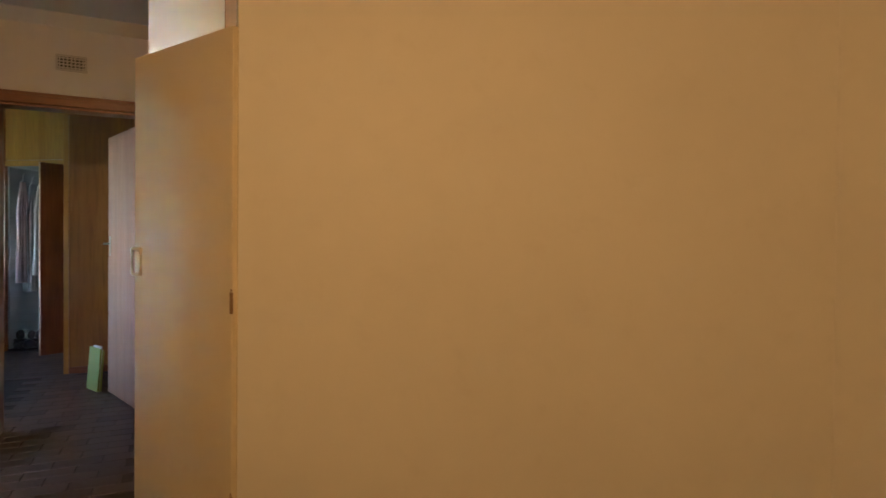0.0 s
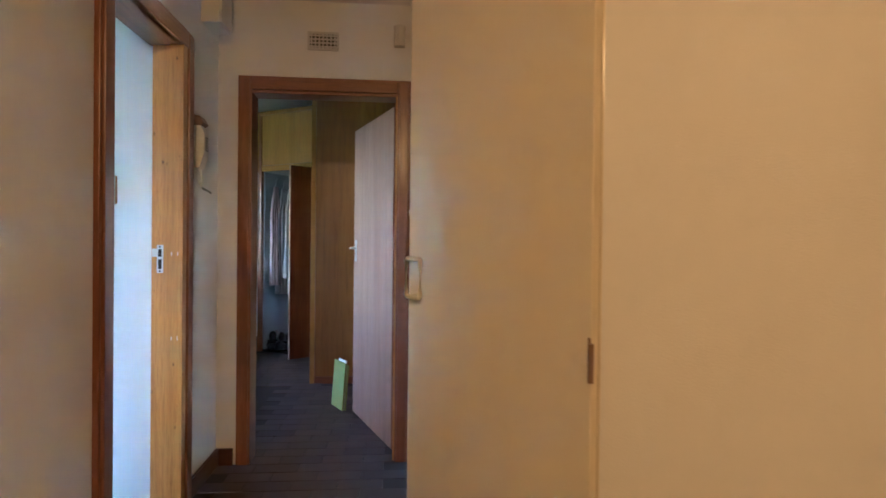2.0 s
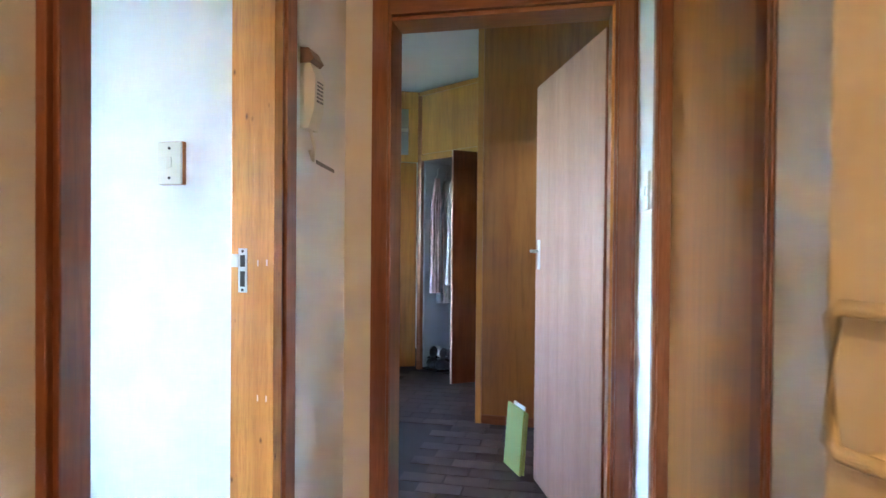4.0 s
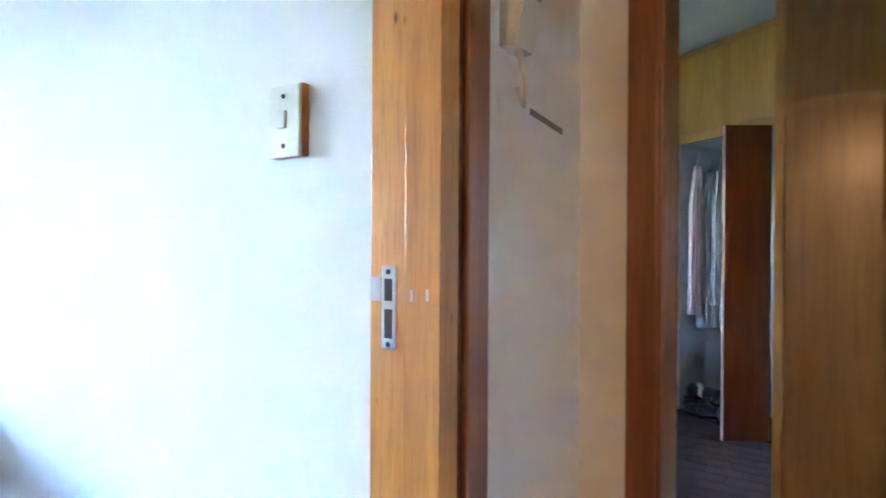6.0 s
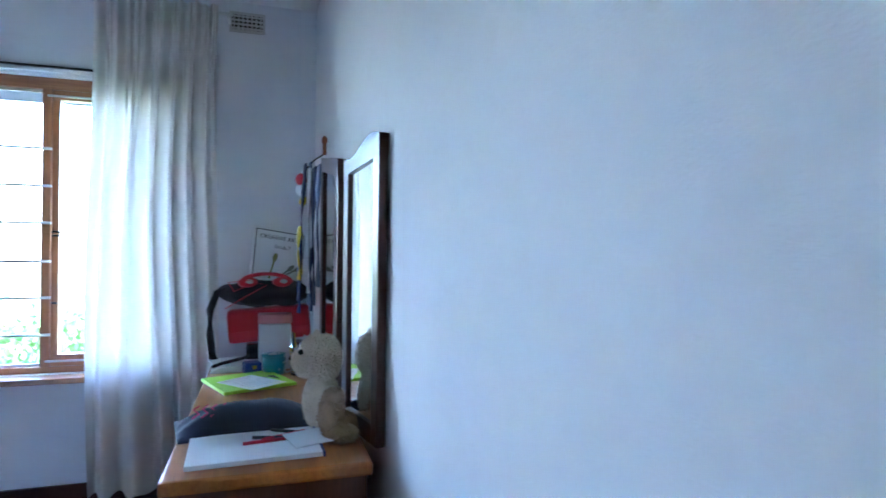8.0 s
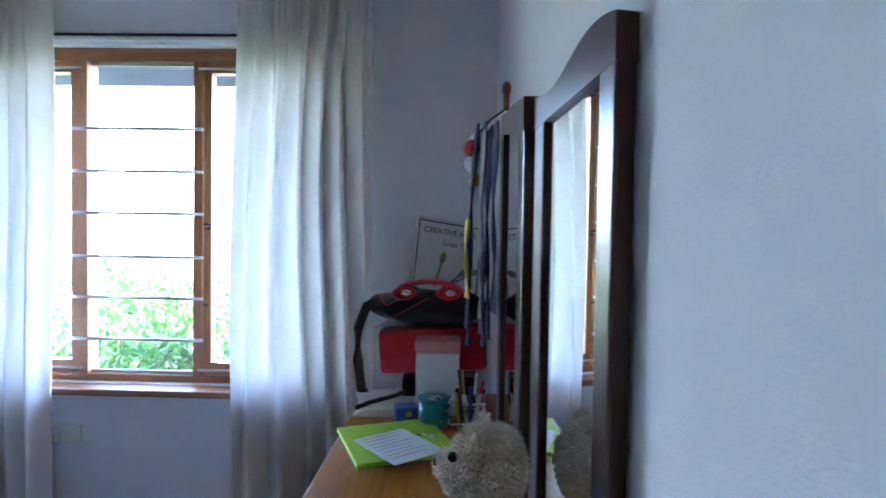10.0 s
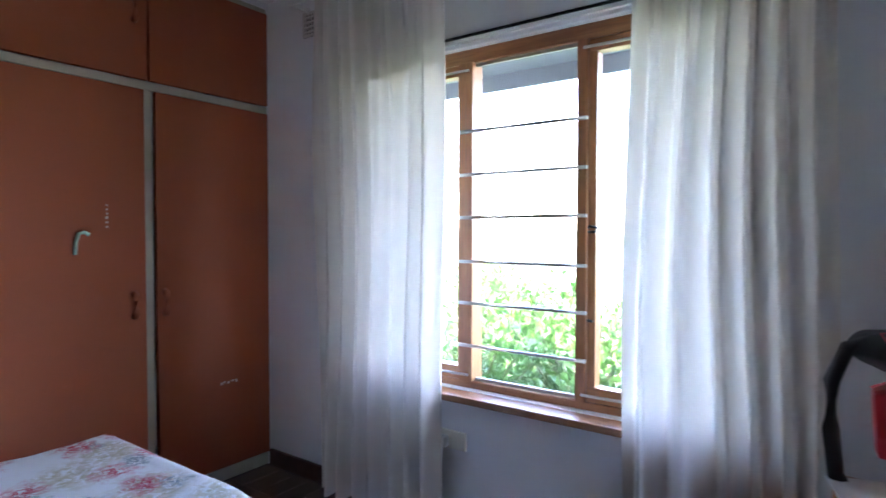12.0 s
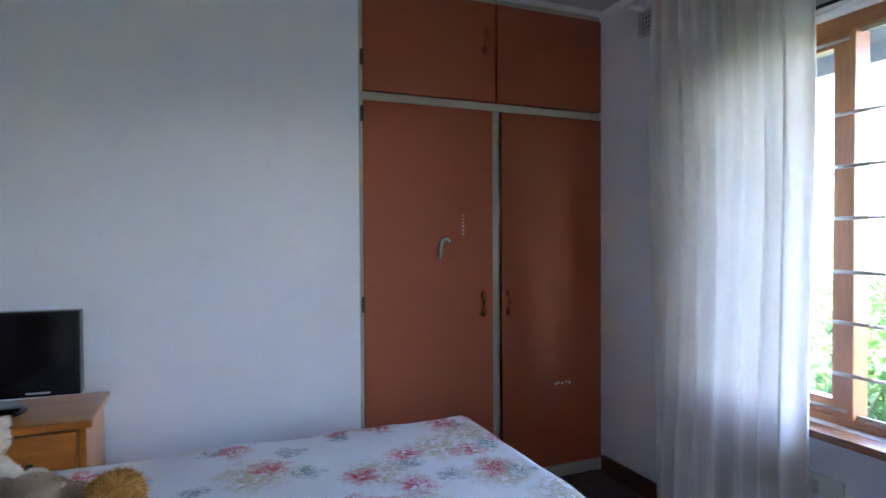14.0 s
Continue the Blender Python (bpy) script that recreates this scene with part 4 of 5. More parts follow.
def plush(name, at, rz, balls, mat, label, tuft=0.005, count=7000, seed=1, eye=None):
    """A soft toy in one mesh: rounded limbs with many short tufts of pile."""
    r = random.Random(seed)
    bm = bmesh.new()
    for c, rad in balls:
        ball(bm, c, rad, 4)
    for v in bm.verts:
        v.co += Vector((noise.noise(v.co * 45), noise.noise(v.co * 45 + Vector((7, 0, 0))), noise.noise(v.co * 45 + Vector((0, 9, 0))))) * 0.004
    total = sum(rad[0] * rad[1] if isinstance(rad, tuple) else rad * rad for c, rad in balls)
    for c, rad in balls:
        q = rad if isinstance(rad, tuple) else (rad, rad, rad)
        for _ in range(int(count * q[0] * q[1] / total)):
            d = Vector((r.gauss(0, 1), r.gauss(0, 1), r.gauss(0, 1))).normalized()
            p = Vector(c) + Vector((d.x * q[0], d.y * q[1], d.z * q[2]))
            side = d.cross(Vector((r.gauss(0, 1), r.gauss(0, 1), r.gauss(0, 1)))).normalized() * 0.0016
            tip = p + d * tuft * (0.5 + r.random()) + Vector((r.gauss(0, 1), r.gauss(0, 1), r.gauss(0, 1) - 0.5)) * tuft * 0.35
            bm.faces.new((bm.verts.new(p - side), bm.verts.new(p + side), bm.verts.new(tip)))
    body = len(bm.faces)
    for c, rad in eye or ():
        ball(bm, c, rad, 2)
    bm.faces.ensure_lookup_table()
    for f in bm.faces[body:]:
        f.material_index = 1
    ob = mesh_ob(name, bm, mat, True)
    ob.data.materials.append(BLACK_PL)
    ob.matrix_basis = pose(*at, 0, 0, rz)
    return tagged(ob, label, "soft toy", "soft toys")


plush("soft_toy", (-1.26, 0.80, BZ), 200, [(Vector(p) * 0.62, tuple(0.62 * k for k in (q if isinstance(q, tuple) else (q, q, q)))) for p, q in [((0, 0, 0.09), (0.10, 0.09, 0.10)), ((0, 0.03, 0.24), (0.085, 0.08, 0.085)), ((0.09, 0.06, 0.06), (0.04, 0.08, 0.04)), ((-0.09, 0.06, 0.06), (0.04, 0.08, 0.04)), ((0.06, 0, 0.32), 0.03), ((-0.06, 0, 0.32), 0.03)]], FUR, "cream fluffy teddy sitting on the bed", seed=2)
plush("soft_toy", (-1.42, 1.02, BZ), 150, [((0, 0, 0.06), (0.09, 0.07, 0.06)), ((-0.1, 0.0, 0.06), 0.045), ((0.09, 0.02, 0.05), (0.05, 0.04, 0.05))], FUR_TAN, "tan and white soft toy lying on the bed", seed=3)
plush("soft_toy", (-1.385, 0.88, BZ), 150, [((0, 0, 0.045), 0.045), ((0.02, 0.03, 0.03), 0.03)], FUR, "small white soft toy on the bed", 0.005, 600, seed=5)
plush("soft_toy", (-1.60, 1.06, BZ), 60, [((0, 0, 0.055), (0.075, 0.06, 0.055)), ((0.07, 0.01, 0.045), 0.045), ((-0.06, -0.03, 0.03), 0.035), ((0.02, 0.06, 0.03), 0.035)], FUR_ORANGE, "orange curly soft toy on the bed", 0.011, 6000, seed=4)

# ---- television ----
ts = thing("tv_cabinet", (-1.17, 0.43, 0), "honey-coloured wooden cabinet in the corner", "cabinet")
part("top", bx(-0.31, 0.31, -0.19, 0.19, 0.645, 0.67, 0.006), DRESS, ts)
part("side_panel", bx(-0.29, -0.27, -0.18, 0.17, 0.0, 0.645, 0.003), DRESS, ts)
part("side_panel", bx(0.27, 0.29, -0.18, 0.17, 0.0, 0.645, 0.003), DRESS, ts)
part("back_panel", bx(-0.27, 0.27, -0.18, -0.165, 0.0, 0.645), DRESS_DARK, ts)
for i in range(3):
    z = 0.05 + i * 0.2
    d = part("drawer", bx(-0.265, 0.265, 0.155, 0.178, z, z + 0.185, 0.004), DRESS, ts, "honey-coloured drawer front")
    for x in (-0.14, 0.14):
        part("knob", ball(bmesh.new(), (x, 0.19, z + 0.09), 0.014, 2), CHOC, d, "dark round knob", True)
tv = thing("television", (-1.13, 0.40, 0.67), "small black flat television switched off", "television", rz=-4)
part("foot", cyl(bmesh.new(), (0, 0.02, 0.0), (0, 0.02, 0.016), 0.13, 0.12, 32), BLACK_PL, tv, "oval glossy foot", True)
part("neck", bx(-0.03, 0.03, -0.01, 0.02, 0.016, 0.07, 0.004), BLACK_PL, tv)
bz = part("bezel", bx(-0.29, 0.29, -0.03, 0.02, 0.045, 0.335, 0.006), BLACK_PL, tv)
part("screen", bx(-0.272, 0.272, 0.0205, 0.0215, 0.075, 0.32), SCREEN, bz, "dark screen")
part("badge", bx(-0.20, -0.13, 0.0205, 0.0225, 0.056, 0.062), STEEL, bz, "small silver badge")

# ---- dressing table ----
DX0, DX1, DY0, DY1, DZ = -3.40, -2.03, 2.73, 3.19, 0.70
dt = thing("dressing_table", ((DX0 + DX1) / 2, (DY0 + DY1) / 2, 0), "wooden dressing table with honey top and dark frame", "dressing table")
ax, ay = (DX1 - DX0) / 2, (DY1 - DY0) / 2
part("top", bx(-ax, ax, -ay, ay, DZ - 0.032, DZ, 0.007), DRESS, dt, "honey-coloured wooden top")
for sx in (-1, 1):
    side = part("side_panel", bx(sx * (ax - 0.045), sx * (ax - 0.02), -ay + 0.02, ay - 0.01, 0.04, DZ - 0.032, 0.003), DRESS_DARK, dt, "dark framed side with lighter panels")
    for y0, y1 in ((-ay + 0.09, -0.03), (0.03, ay - 0.08)):
        part("panel", bx(sx * (ax - 0.0205), sx * (ax - 0.016), y0, y1, 0.12, DZ - 0.13, 0.002), DRESS, side, "honey inset panel")
part("back_panel", bx(-ax + 0.045, ax - 0.045, ay - 0.02, ay - 0.01, 0.04, DZ - 0.032), DRESS_DARK, dt)
part("bottom", bx(-ax + 0.045, ax - 0.045, -ay + 0.02, ay - 0.02, 0.04, 0.07), DRESS_DARK, dt)
for i in range(3):
    x0 = -ax + 0.05 + i * (2 * ax - 0.1) / 3
    for k in range(3):
        z0 = 0.075 + k * 0.192
        d = part("drawer", bx(x0 + 0.005, x0 + (2 * ax - 0.1) / 3 - 0.005, -ay + 0.012, -ay + 0.03, z0, z0 + 0.182, 0.004), DRESS, dt, "honey-coloured drawer front")
        part("knob", ball(cyl(bmesh.new(), (x0 + 0.207, -ay + 0.012, z0 + 0.1), (x0 + 0.207, -ay - 0.012, z0 + 0.1), 0.008, 0.006), (x0 + 0.207, -ay - 0.02, z0 + 0.1), 0.016, 2), CHOC, d, "dark turned knob", True)
for sx in (-1, 1):
    for sy in (-1, 1):
        part("foot", bx(sx * (ax - 0.07), sx * (ax - 0.02), sy * (ay - 0.07), sy * (ay - 0.02), 0.0, 0.04, 0.004), DRESS_DARK, dt)

mr = thing("dressing_mirror", (-2.65, 3.17, DZ), "tall dark wooden folding mirror on the dressing table", "mirror")


def framed(parent, p, q, z0, zl, zr, w, name):
    """One mirror leaf between two plan points, with a wavy top rail."""
    d = Vector((q[0] - p[0], q[1] - p[1], 0))
    L_ = d.length
    m = Matrix.Translation((p[0] + 2.65, p[1] - 3.17, -DZ)) @ Matrix.Rotation(math.atan2(d.y, d.x), 4, "Z")
    fr = part(name, moved(bx(0, w, -0.012, 0.014, z0, zl - 0.02, 0.004), m), CHOC, parent, "dark polished wooden frame")
    part("stile", moved(bx(L_ - w, L_, -0.012, 0.014, z0, zr - 0.03, 0.004), m), CHOC, fr)
    part("bottom_rail", moved(bx(w, L_ - w, -0.012, 0.014, z0, z0 + 0.05, 0.004), m), CHOC, fr)
    top = []
    for i in range(17):
        u = i / 16
        sm = u * u * (3 - 2 * u)
        top.append((L_ * u, zl + (zr - zl) * sm - 0.010 * math.sin(2 * math.pi * u)))
    pts = [(0, zl - 0.05), (L_, zr - 0.055)] + top[::-1]
    part("top_rail", moved(prism(bmesh.new(), pts, 1, -0.013, 0.015), m), CHOC, fr)
    part("glass", moved(prism(bmesh.new(), [(w - 0.004, z0 + 0.045), (L_ - w + 0.004, z0 + 0.045), (L_ - w + 0.004, zr - 0.04), (w - 0.004, zl - 0.04)], 1, -0.004, 0.0), m), MIRROR, fr, "silvered mirror glass")
    part("backing", moved(bx(w * 0.5, L_ - w * 0.5, 0.0145, 0.018, z0 + 0.02, min(zl, zr) - 0.05), m), CHOC, fr)


framed(mr, (-2.37, 3.168), (-2.11, 3.222), DZ + 0.002, 1.455, 1.49, 0.042, "side_leaf")
framed(mr, (-2.97, 3.160), (-2.378, 3.153), DZ + 0.002, 1.55, 1.46, 0.09, "centre_leaf")
part("finial", ball(cyl(bmesh.new(), (-0.30, -0.012, 0.86), (-0.30, -0.012, 0.90), 0.008), (-0.30, -0.012, 0.915), (0.012, 0.012, 0.02), 2), REDWOOD, mr, "turned wooden finial", True)


def ribbon(at, w, z0, z1, mat, label, sway, tilt=0):
    t = thing("hanging_ribbon", (at[0], at[1], z1), label, "ribbon", "ribbons hung on the mirror")
    bm = bmesh.new()
    L_, R_ = [], []
    for i in range(13):
        v = i / 12
        x = sway * math.sin(3 * v) * 0.5
        z = (z0 - z1) * v
        L_.append(bm.verts.new((x - w / 2, -0.006 * math.sin(7 * v) + tilt * v, z)))
        R_.append(bm.verts.new((x + w / 2, 0.006 * math.sin(7 * v + 1) + tilt * v, z)))
    for i in range(12):
        bm.faces.new((L_[i], R_[i], R_[i + 1], L_[i + 1]))
    ob = part("strap", bm, mat, t, "", True)
    ob.modifiers.new("thick", "SOLIDIFY").thickness = 0.004
    return t


ribbon((-2.955, 3.10, 0), 0.05, 0.98, 1.53, LILAC, "grey-blue lanyard ribbon hung over the mirror corner", 0.02)
ribbon((-2.93, 3.085, 0), 0.035, 1.00, 1.52, NAVY, "navy medal ribbon hung over the mirror corner", 0.03, -0.02)
ribbon((-2.90, 3.095, 0), 0.028, 1.03, 1.50, PAPER, "white ribbon hung over the mirror corner", 0.015)
ribbon((-2.95, 3.07, 0), 0.03, 1.10, 1.26, YELLOW, "yellow tassel hung from the mirror corner", 0.02)
ribbon((-2.965, 3.065, 0), 0.032, 0.95, 1.15, BLUE, "blue tag hung from the mirror corner", 0.02)
ribbon((-2.87, 3.11, 0), 0.085, 0.99, 1.50, NAVY, "wide navy ribbon hung over the mirror", 0.02)
ribbon((-2.80, 3.12, 0), 0.06, 1.06, 1.50, LILAC, "grey-blue ribbon hung flat over the mirror", 0.02)
ribbon((-2.90, 3.06, 0), 0.045, 1.08, 1.28, YELLOW, "yellow tassel hung from the mirror corner", 0.02)
ribbon((-2.84, 3.10, 0), 0.04, 0.97, 1.20, NAVY, "dark tag hung from the mirror corner", 0.03)
tg = thing("keyring_toy", (-2.97, 3.09, 1.415), "small red and white toy hung on the mirror", "toy")
tg.scale = (1.05, 1.05, 1.05)
part("body", ball(ball(bmesh.new(), (0, 0, 0.05), (0.03, 0.03, 0.038), 3), (0, -0.01, 0.01), (0.026, 0.026, 0.026), 3), PAPER, tg, "", True)
part("cap", ball(bmesh.new(), (0.006, -0.012, 0.045), (0.028, 0.026, 0.026), 3), RED_CL, tg, "red patch", True)
part("feet", ball(ball(bmesh.new(), (-0.014, -0.01, -0.035), 0.014, 2), (0.014, -0.008, -0.03), 0.014, 2), YELLOW, tg, "yellow feet", True)
part("loop", tube(bmesh.new(), [(0, 0, 0.085), (0.005, 0.03, 0.12), (0.008, 0.06, 0.14)], 0.003), DARKMETAL, tg)

# soft toy and things on the dressing table
LION = [((0, 0.0, 0.075), (0.05, 0.052, 0.078)), ((0.0, 0.015, 0.195), (0.05, 0.052, 0.052)), ((0.0, -0.012, 0.185), (0.058, 0.045, 0.062)), ((0.0, 0.066, 0.18), (0.027, 0.03, 0.025)), ((0.0, 0.05, 0.16), (0.026, 0.03, 0.022)),
      ((0.04, 0.02, 0.235), (0.014, 0.01, 0.016)), ((-0.04, 0.02, 0.235), (0.014, 0.01, 0.016))]
plush("soft_toy", (-2.31, 3.095, DZ), 168, [(Vector((p[0] * 0.9, p[1] * 0.85, p[2] * 1.06)), (0.9 * q[0], 0.9 * q[1], q[2])) for p, q in LION], FUR, "cream fluffy toy lion seated on the dressing table", 0.006, 20000, 7, [((0.030, 0.052, 0.218), 0.008), ((-0.030, 0.052, 0.218), 0.008), ((0.0, 0.083, 0.197), (0.01, 0.007, 0.008))])
plush("soft_toy", (-2.235, 3.115, DZ), 165, [((0, 0, 0.06), (0.046, 0.035, 0.056)), ((0.035, -0.045, 0.026), (0.026, 0.04, 0.027)), ((-0.042, -0.03, 0.024), (0.03, 0.045, 0.026)), ((-0.045, 0.0, 0.068), (0.026, 0.022, 0.036)), ((0.0, -0.005, 0.105), (0.03, 0.028, 0.025))], FUR_TAN, "tan plush toy leaning on the lion", 0.006, 3500, 8)

pc = thing("denim_pouch", (-2.38, 2.905, DZ), "dark navy zipped pouch with pink embroidery", "pouch", rz=97)
bm = bmesh.new()
bmesh.ops.create_grid(bm, x_segments=40, y_segments=18, size=1)
top = list(bm.verts)
for v in top:
    u, w = v.co.x, v.co.y
    pil = max(0, (1 - abs(u) ** 3) * (1 - abs(w) ** 2.5))
    v.co = Vector((u * 0.185 * (1 + 0.03 * w), w * 0.085 * (1 + 0.06 * math.sin(3 * u)), 0.012 + 0.06 * pil + 0.006 * noise.noise(Vector((u * 3, w * 3, 1))) + 0.0015 * math.sin(u * 60 + 4 * w)))
r = bmesh.ops.extrude_face_region(bm, geom=bm.faces[:])
for v in r["geom"]:
    if isinstance(v, bmesh.types.BMVert):
        v.co.z = 0.001
DENIM = cloth("quilted_navy", (0.022, 0.028, 0.055))
part("pouch_body", bm, DENIM, pc, "", True)
part("zip", bx(-0.17, 0.17, 0.075, 0.082, 0.012, 0.02, 0.002), DARKMETAL, pc, "dark zip")
for i in range(5):
    x = -0.145 + 0.022 * i
    part("stitching", tube(bmesh.new(), [(x, -0.045, 0.052), (x + 0.016, -0.03, 0.058), (x + 0.003, -0.012, 0.066), (x + 0.018, 0.004, 0.071)], 0.0022, 6), PINK_THREAD, pc, "pink embroidered squiggle")
pd_ = thing("paper_pad", (-2.195, 2.925, DZ), "open pad of white drawing paper", "paper pad", rz=3)
part("page_block", bx(-0.105, 0.105, -0.155, 0.15, 0, 0.012, 0.002), PAPER, pd_)
part("cover", bx(-0.107, 0.107, 0.152, 0.156, 0, 0.013), BLUE, pd_, "blue spine")
for i, (a, mt) in enumerate(((8, RED_PL), (-14, INK), (25, RED_PL), (-30, INK))):
    pe = thing("pen", (-2.20 - 0.018 * i, 2.96 + 0.02 * i, DZ + 0.0165), "red pen lying on the pad" if mt is RED_PL else "black pen lying on the pad", "pen", "pens on the pad", 90 + a)
    part("barrel", cyl(bmesh.new(), (-0.065, 0, 0), (0.05, 0, 0), 0.0045, 0.0045, 10), mt, pe, "", True)
    part("tip", cyl(bmesh.new(), (0.05, 0, 0), (0.066, 0, 0), 0.004, 0.001, 10), STEEL, pe, "", True)
nt_ = thing("paper_note", (-2.19, 3.06, DZ + 0.013), "small crumpled white note", "paper", rz=20)
part("sheet", moved(bx(-0.045, 0.045, -0.06, 0.05, 0, 0.002), Matrix.Rotation(radians(6), 4, "Y") @ Matrix.Translation((0, 0, 0.006))), PAPER, nt_)
lf = thing("lime_folder", (-2.93, 2.885, DZ), "lime green folder with a written sheet on it", "folder", rz=22)
part("cover", bx(-0.12, 0.14, -0.13, 0.13, 0.0, 0.012, 0.003), LIME, lf)
for y in (0.055, 0.09):
    part("clip", tube(bmesh.new(), [(0.0, y - 0.012, 0.0145), (0.05, y, 0.0165), (0.06, y + 0.006, 0.0145), (0.01, y + 0.008, 0.0145), (0.0, y - 0.012, 0.0145)], 0.002, 6), DARKMETAL, lf, "black spring clip")
ws = thing("written_sheet", (-2.86, 2.895, DZ + 0.0165), "white sheet with faint handwriting", "paper", rz=40)
part("sheet", bx(-0.09, 0.10, -0.07, 0.08, 0, 0.0015), PAPER, ws)
for i in range(8):
    part("line", bx(-0.075 + 0.02 * i, -0.0735 + 0.02 * i, -0.055, 0.06 - 0.015 * (i % 3), 0.0016, 0.002), GREYINK, ws)
st = thing("paper_stack", (-3.22, 2.84, DZ), "stack of white papers and a magazine", "papers", rz=6)
for i in range(4):
    part("sheet", moved(bx(-0.11, 0.10, -0.10, 0.11, 0.007 * i, 0.007 * i + 0.006, 0.001), Matrix.Rotation(radians(5 * i - 6), 4, "Z")), PAPER, st)
part("strap", tube(bmesh.new(), [(-0.1, 0.1, 0.05), (0.0, 0.02, 0.038), (0.06, -0.06, 0.034), (0.1, -0.1, 0.03)], 0.007), BLACK_CL, st, "black strap across the papers", True)
tb = thing("tin_box", (-3.19, 2.985, DZ), "white rectangular tin with a pink lid", "tin")
part("tin_body", bx(-0.045, 0.045, -0.065, 0.065, 0, 0.185, 0.008), TIN, tb)
part("lid", bx(-0.048, 0.048, -0.068, 0.068, 0.187, 0.225, 0.008), PINKLID, tb, "pink metal lid")
part("label", bx(0.0452, 0.046, 0.015, 0.045, 0.02, 0.06), GREYINK, tb, "small grey mark")
gl = thing("pen_glass", (-3.03, 3.08, DZ), "clear glass crammed with odds and ends", "glass")
part("tumbler", cyl(cyl(bmesh.new(), (0, 0, 0), (0, 0, 0.11), 0.036, 0.043, 24, False), (0, 0, 0.001), (0, 0, 0.006), 0.036, 0.036, 24), TUMBLER, gl, "", True)
for i, mt in enumerate((BLUE, RED_PL, STEEL, YELLOW, INK)):
    a = i * 1.3
    part("pen", cyl(bmesh.new(), (0.015 * math.cos(a), 0.015 * math.sin(a), 0.01), (0.036 * math.cos(a), 0.036 * math.sin(a), 0.13 + 0.01 * i), 0.005), mt, gl, "", True)
tc_ = thing("teal_pot", (-3.07, 2.98, DZ), "teal plastic pot with a rim", "pot")
part("pot", cyl(bmesh.new(), (0, 0, 0), (0, 0, 0.07), 0.04, 0.045, 24), TEAL, tc_, "", True)
part("rim", cyl(bmesh.new(), (0, 0, 0.0705), (0, 0, 0.078), 0.048, 0.048, 24), TEAL, tc_, "", True)
bb = thing("blue_case", (-3.10, 2.90, DZ), "small blue plastic case with clasp", "case", rz=15)
part("case_body", bx(-0.03, 0.03, -0.035, 0.03, 0, 0.045, 0.008), BLUE, bb)
part("clasp", bx(0.03, 0.034, -0.008, 0.008, 0.02, 0.035, 0.002), YELLOW, bb)
cb_ = thing("cable_tangle", (-3.10, 3.06, DZ), "tangle of white charger cables", "cable")
rg = random.Random(21)
for k in range(4):
    pts, p = [], Vector((rg.uniform(-0.05, 0.05), rg.uniform(-0.07, 0.03), 0.006))
    for i in range(9):
        pts.append(p.copy())
        p = p + Vector((rg.uniform(-0.045, 0.045), rg.uniform(-0.04, 0.045), rg.uniform(-0.02, 0.05)))
        p.z = min(max(p.z, 0.006), 0.20)
        p.y = min(p.y, 0.06)
    part("cable", tube(bmesh.new(), pts, 0.0032, 6), WIRE, cb_, "", True)
bk = thing("black_tray", (-3.28, 2.97, DZ), "black plastic tray under the bags", "tray")
part("tray", bx(-0.07, 0.03, -0.10, 0.14, 0, 0.09, 0.01), BLACK_PL, bk)
rb = thing("red_folder_bag", (-3.30, 3.00, DZ + 0.092), "bright red document bag lying on the pile", "bag")
part("bag_body", moved(bx(-0.05, 0.05, -0.20, 0.14, 0, 0.14, 0.02), Matrix.Rotation(radians(4), 4, "X") @ Matrix.Translation((0, 0, 0.012))), RED_PL, rb)
part("flap", moved(bx(0.0505, 0.056, -0.195, 0.13, 0.05, 0.135, 0.003), Matrix.Rotation(radians(4), 4, "X") @ Matrix.Translation((0, 0, 0.012))), RED_CL, rb)
kb = thing("black_bag", (-3.34, 2.95, 0.955), "soft black shoulder bag with a strap", "bag")
bm = ball(bmesh.new(), (0, 0, 0.045), (0.13, 0.20, 0.06), 4)
for v in bm.verts:
    v.co += Vector((noise.noise(v.co * 14), noise.noise(v.co * 14 + Vector((3, 0, 0))), noise.noise(v.co * 14 + Vector((0, 5, 0))))) * 0.018
part("bag_body", bm, BLACK_CL, kb, "", True)
part("strap", tube(bmesh.new(), [(0.02, -0.14, 0.07), (0.05, -0.20, 0.05), (0.06, -0.225, -0.02), (0.06, -0.225, -0.12), (0.05, -0.215, -0.22), (0.04, -0.19, -0.262)], 0.016, 8), BLACK_CL, kb, "", True)
hp = thing("headphones", (-3.29, 2.95, 1.05), "red over-ear headphones on the bag", "headphones")
hp.scale = (1.3, 1.15, 0.65)
part("band", tube(bmesh.new(), [(0.0, 0.085 * math.cos(a), 0.055 * math.sin(a)) for a in np.linspace(0.0, math.pi, 14)], 0.013, 10), RED_PL, hp, "", True)
for y in (-0.07, 0.05):
    c = part("ear_cup", cyl(bmesh.new(), (0.02, y, -0.002), (0.05, y + 0.01, 0.01), 0.034, 0.03, 20), RED_PL, hp, "", True)
    part("badge", cyl(bmesh.new(), (0.0502, y + 0.01, 0.01), (0.053, y + 0.011, 0.011), 0.014, 0.014, 16), STEEL, c)
part("lead", tube(bmesh.new(), [(0.04, -0.07, -0.02), (0.07, -0.11, -0.05), (0.09, -0.13, 0.01), (0.08, -0.06, 0.02), (0.08, 0.0, -0.01), (0.085, -0.09, -0.1), (0.06, -0.14, -0.16)], 0.0025, 6), RED_PL, hp, "thin red lead", True)

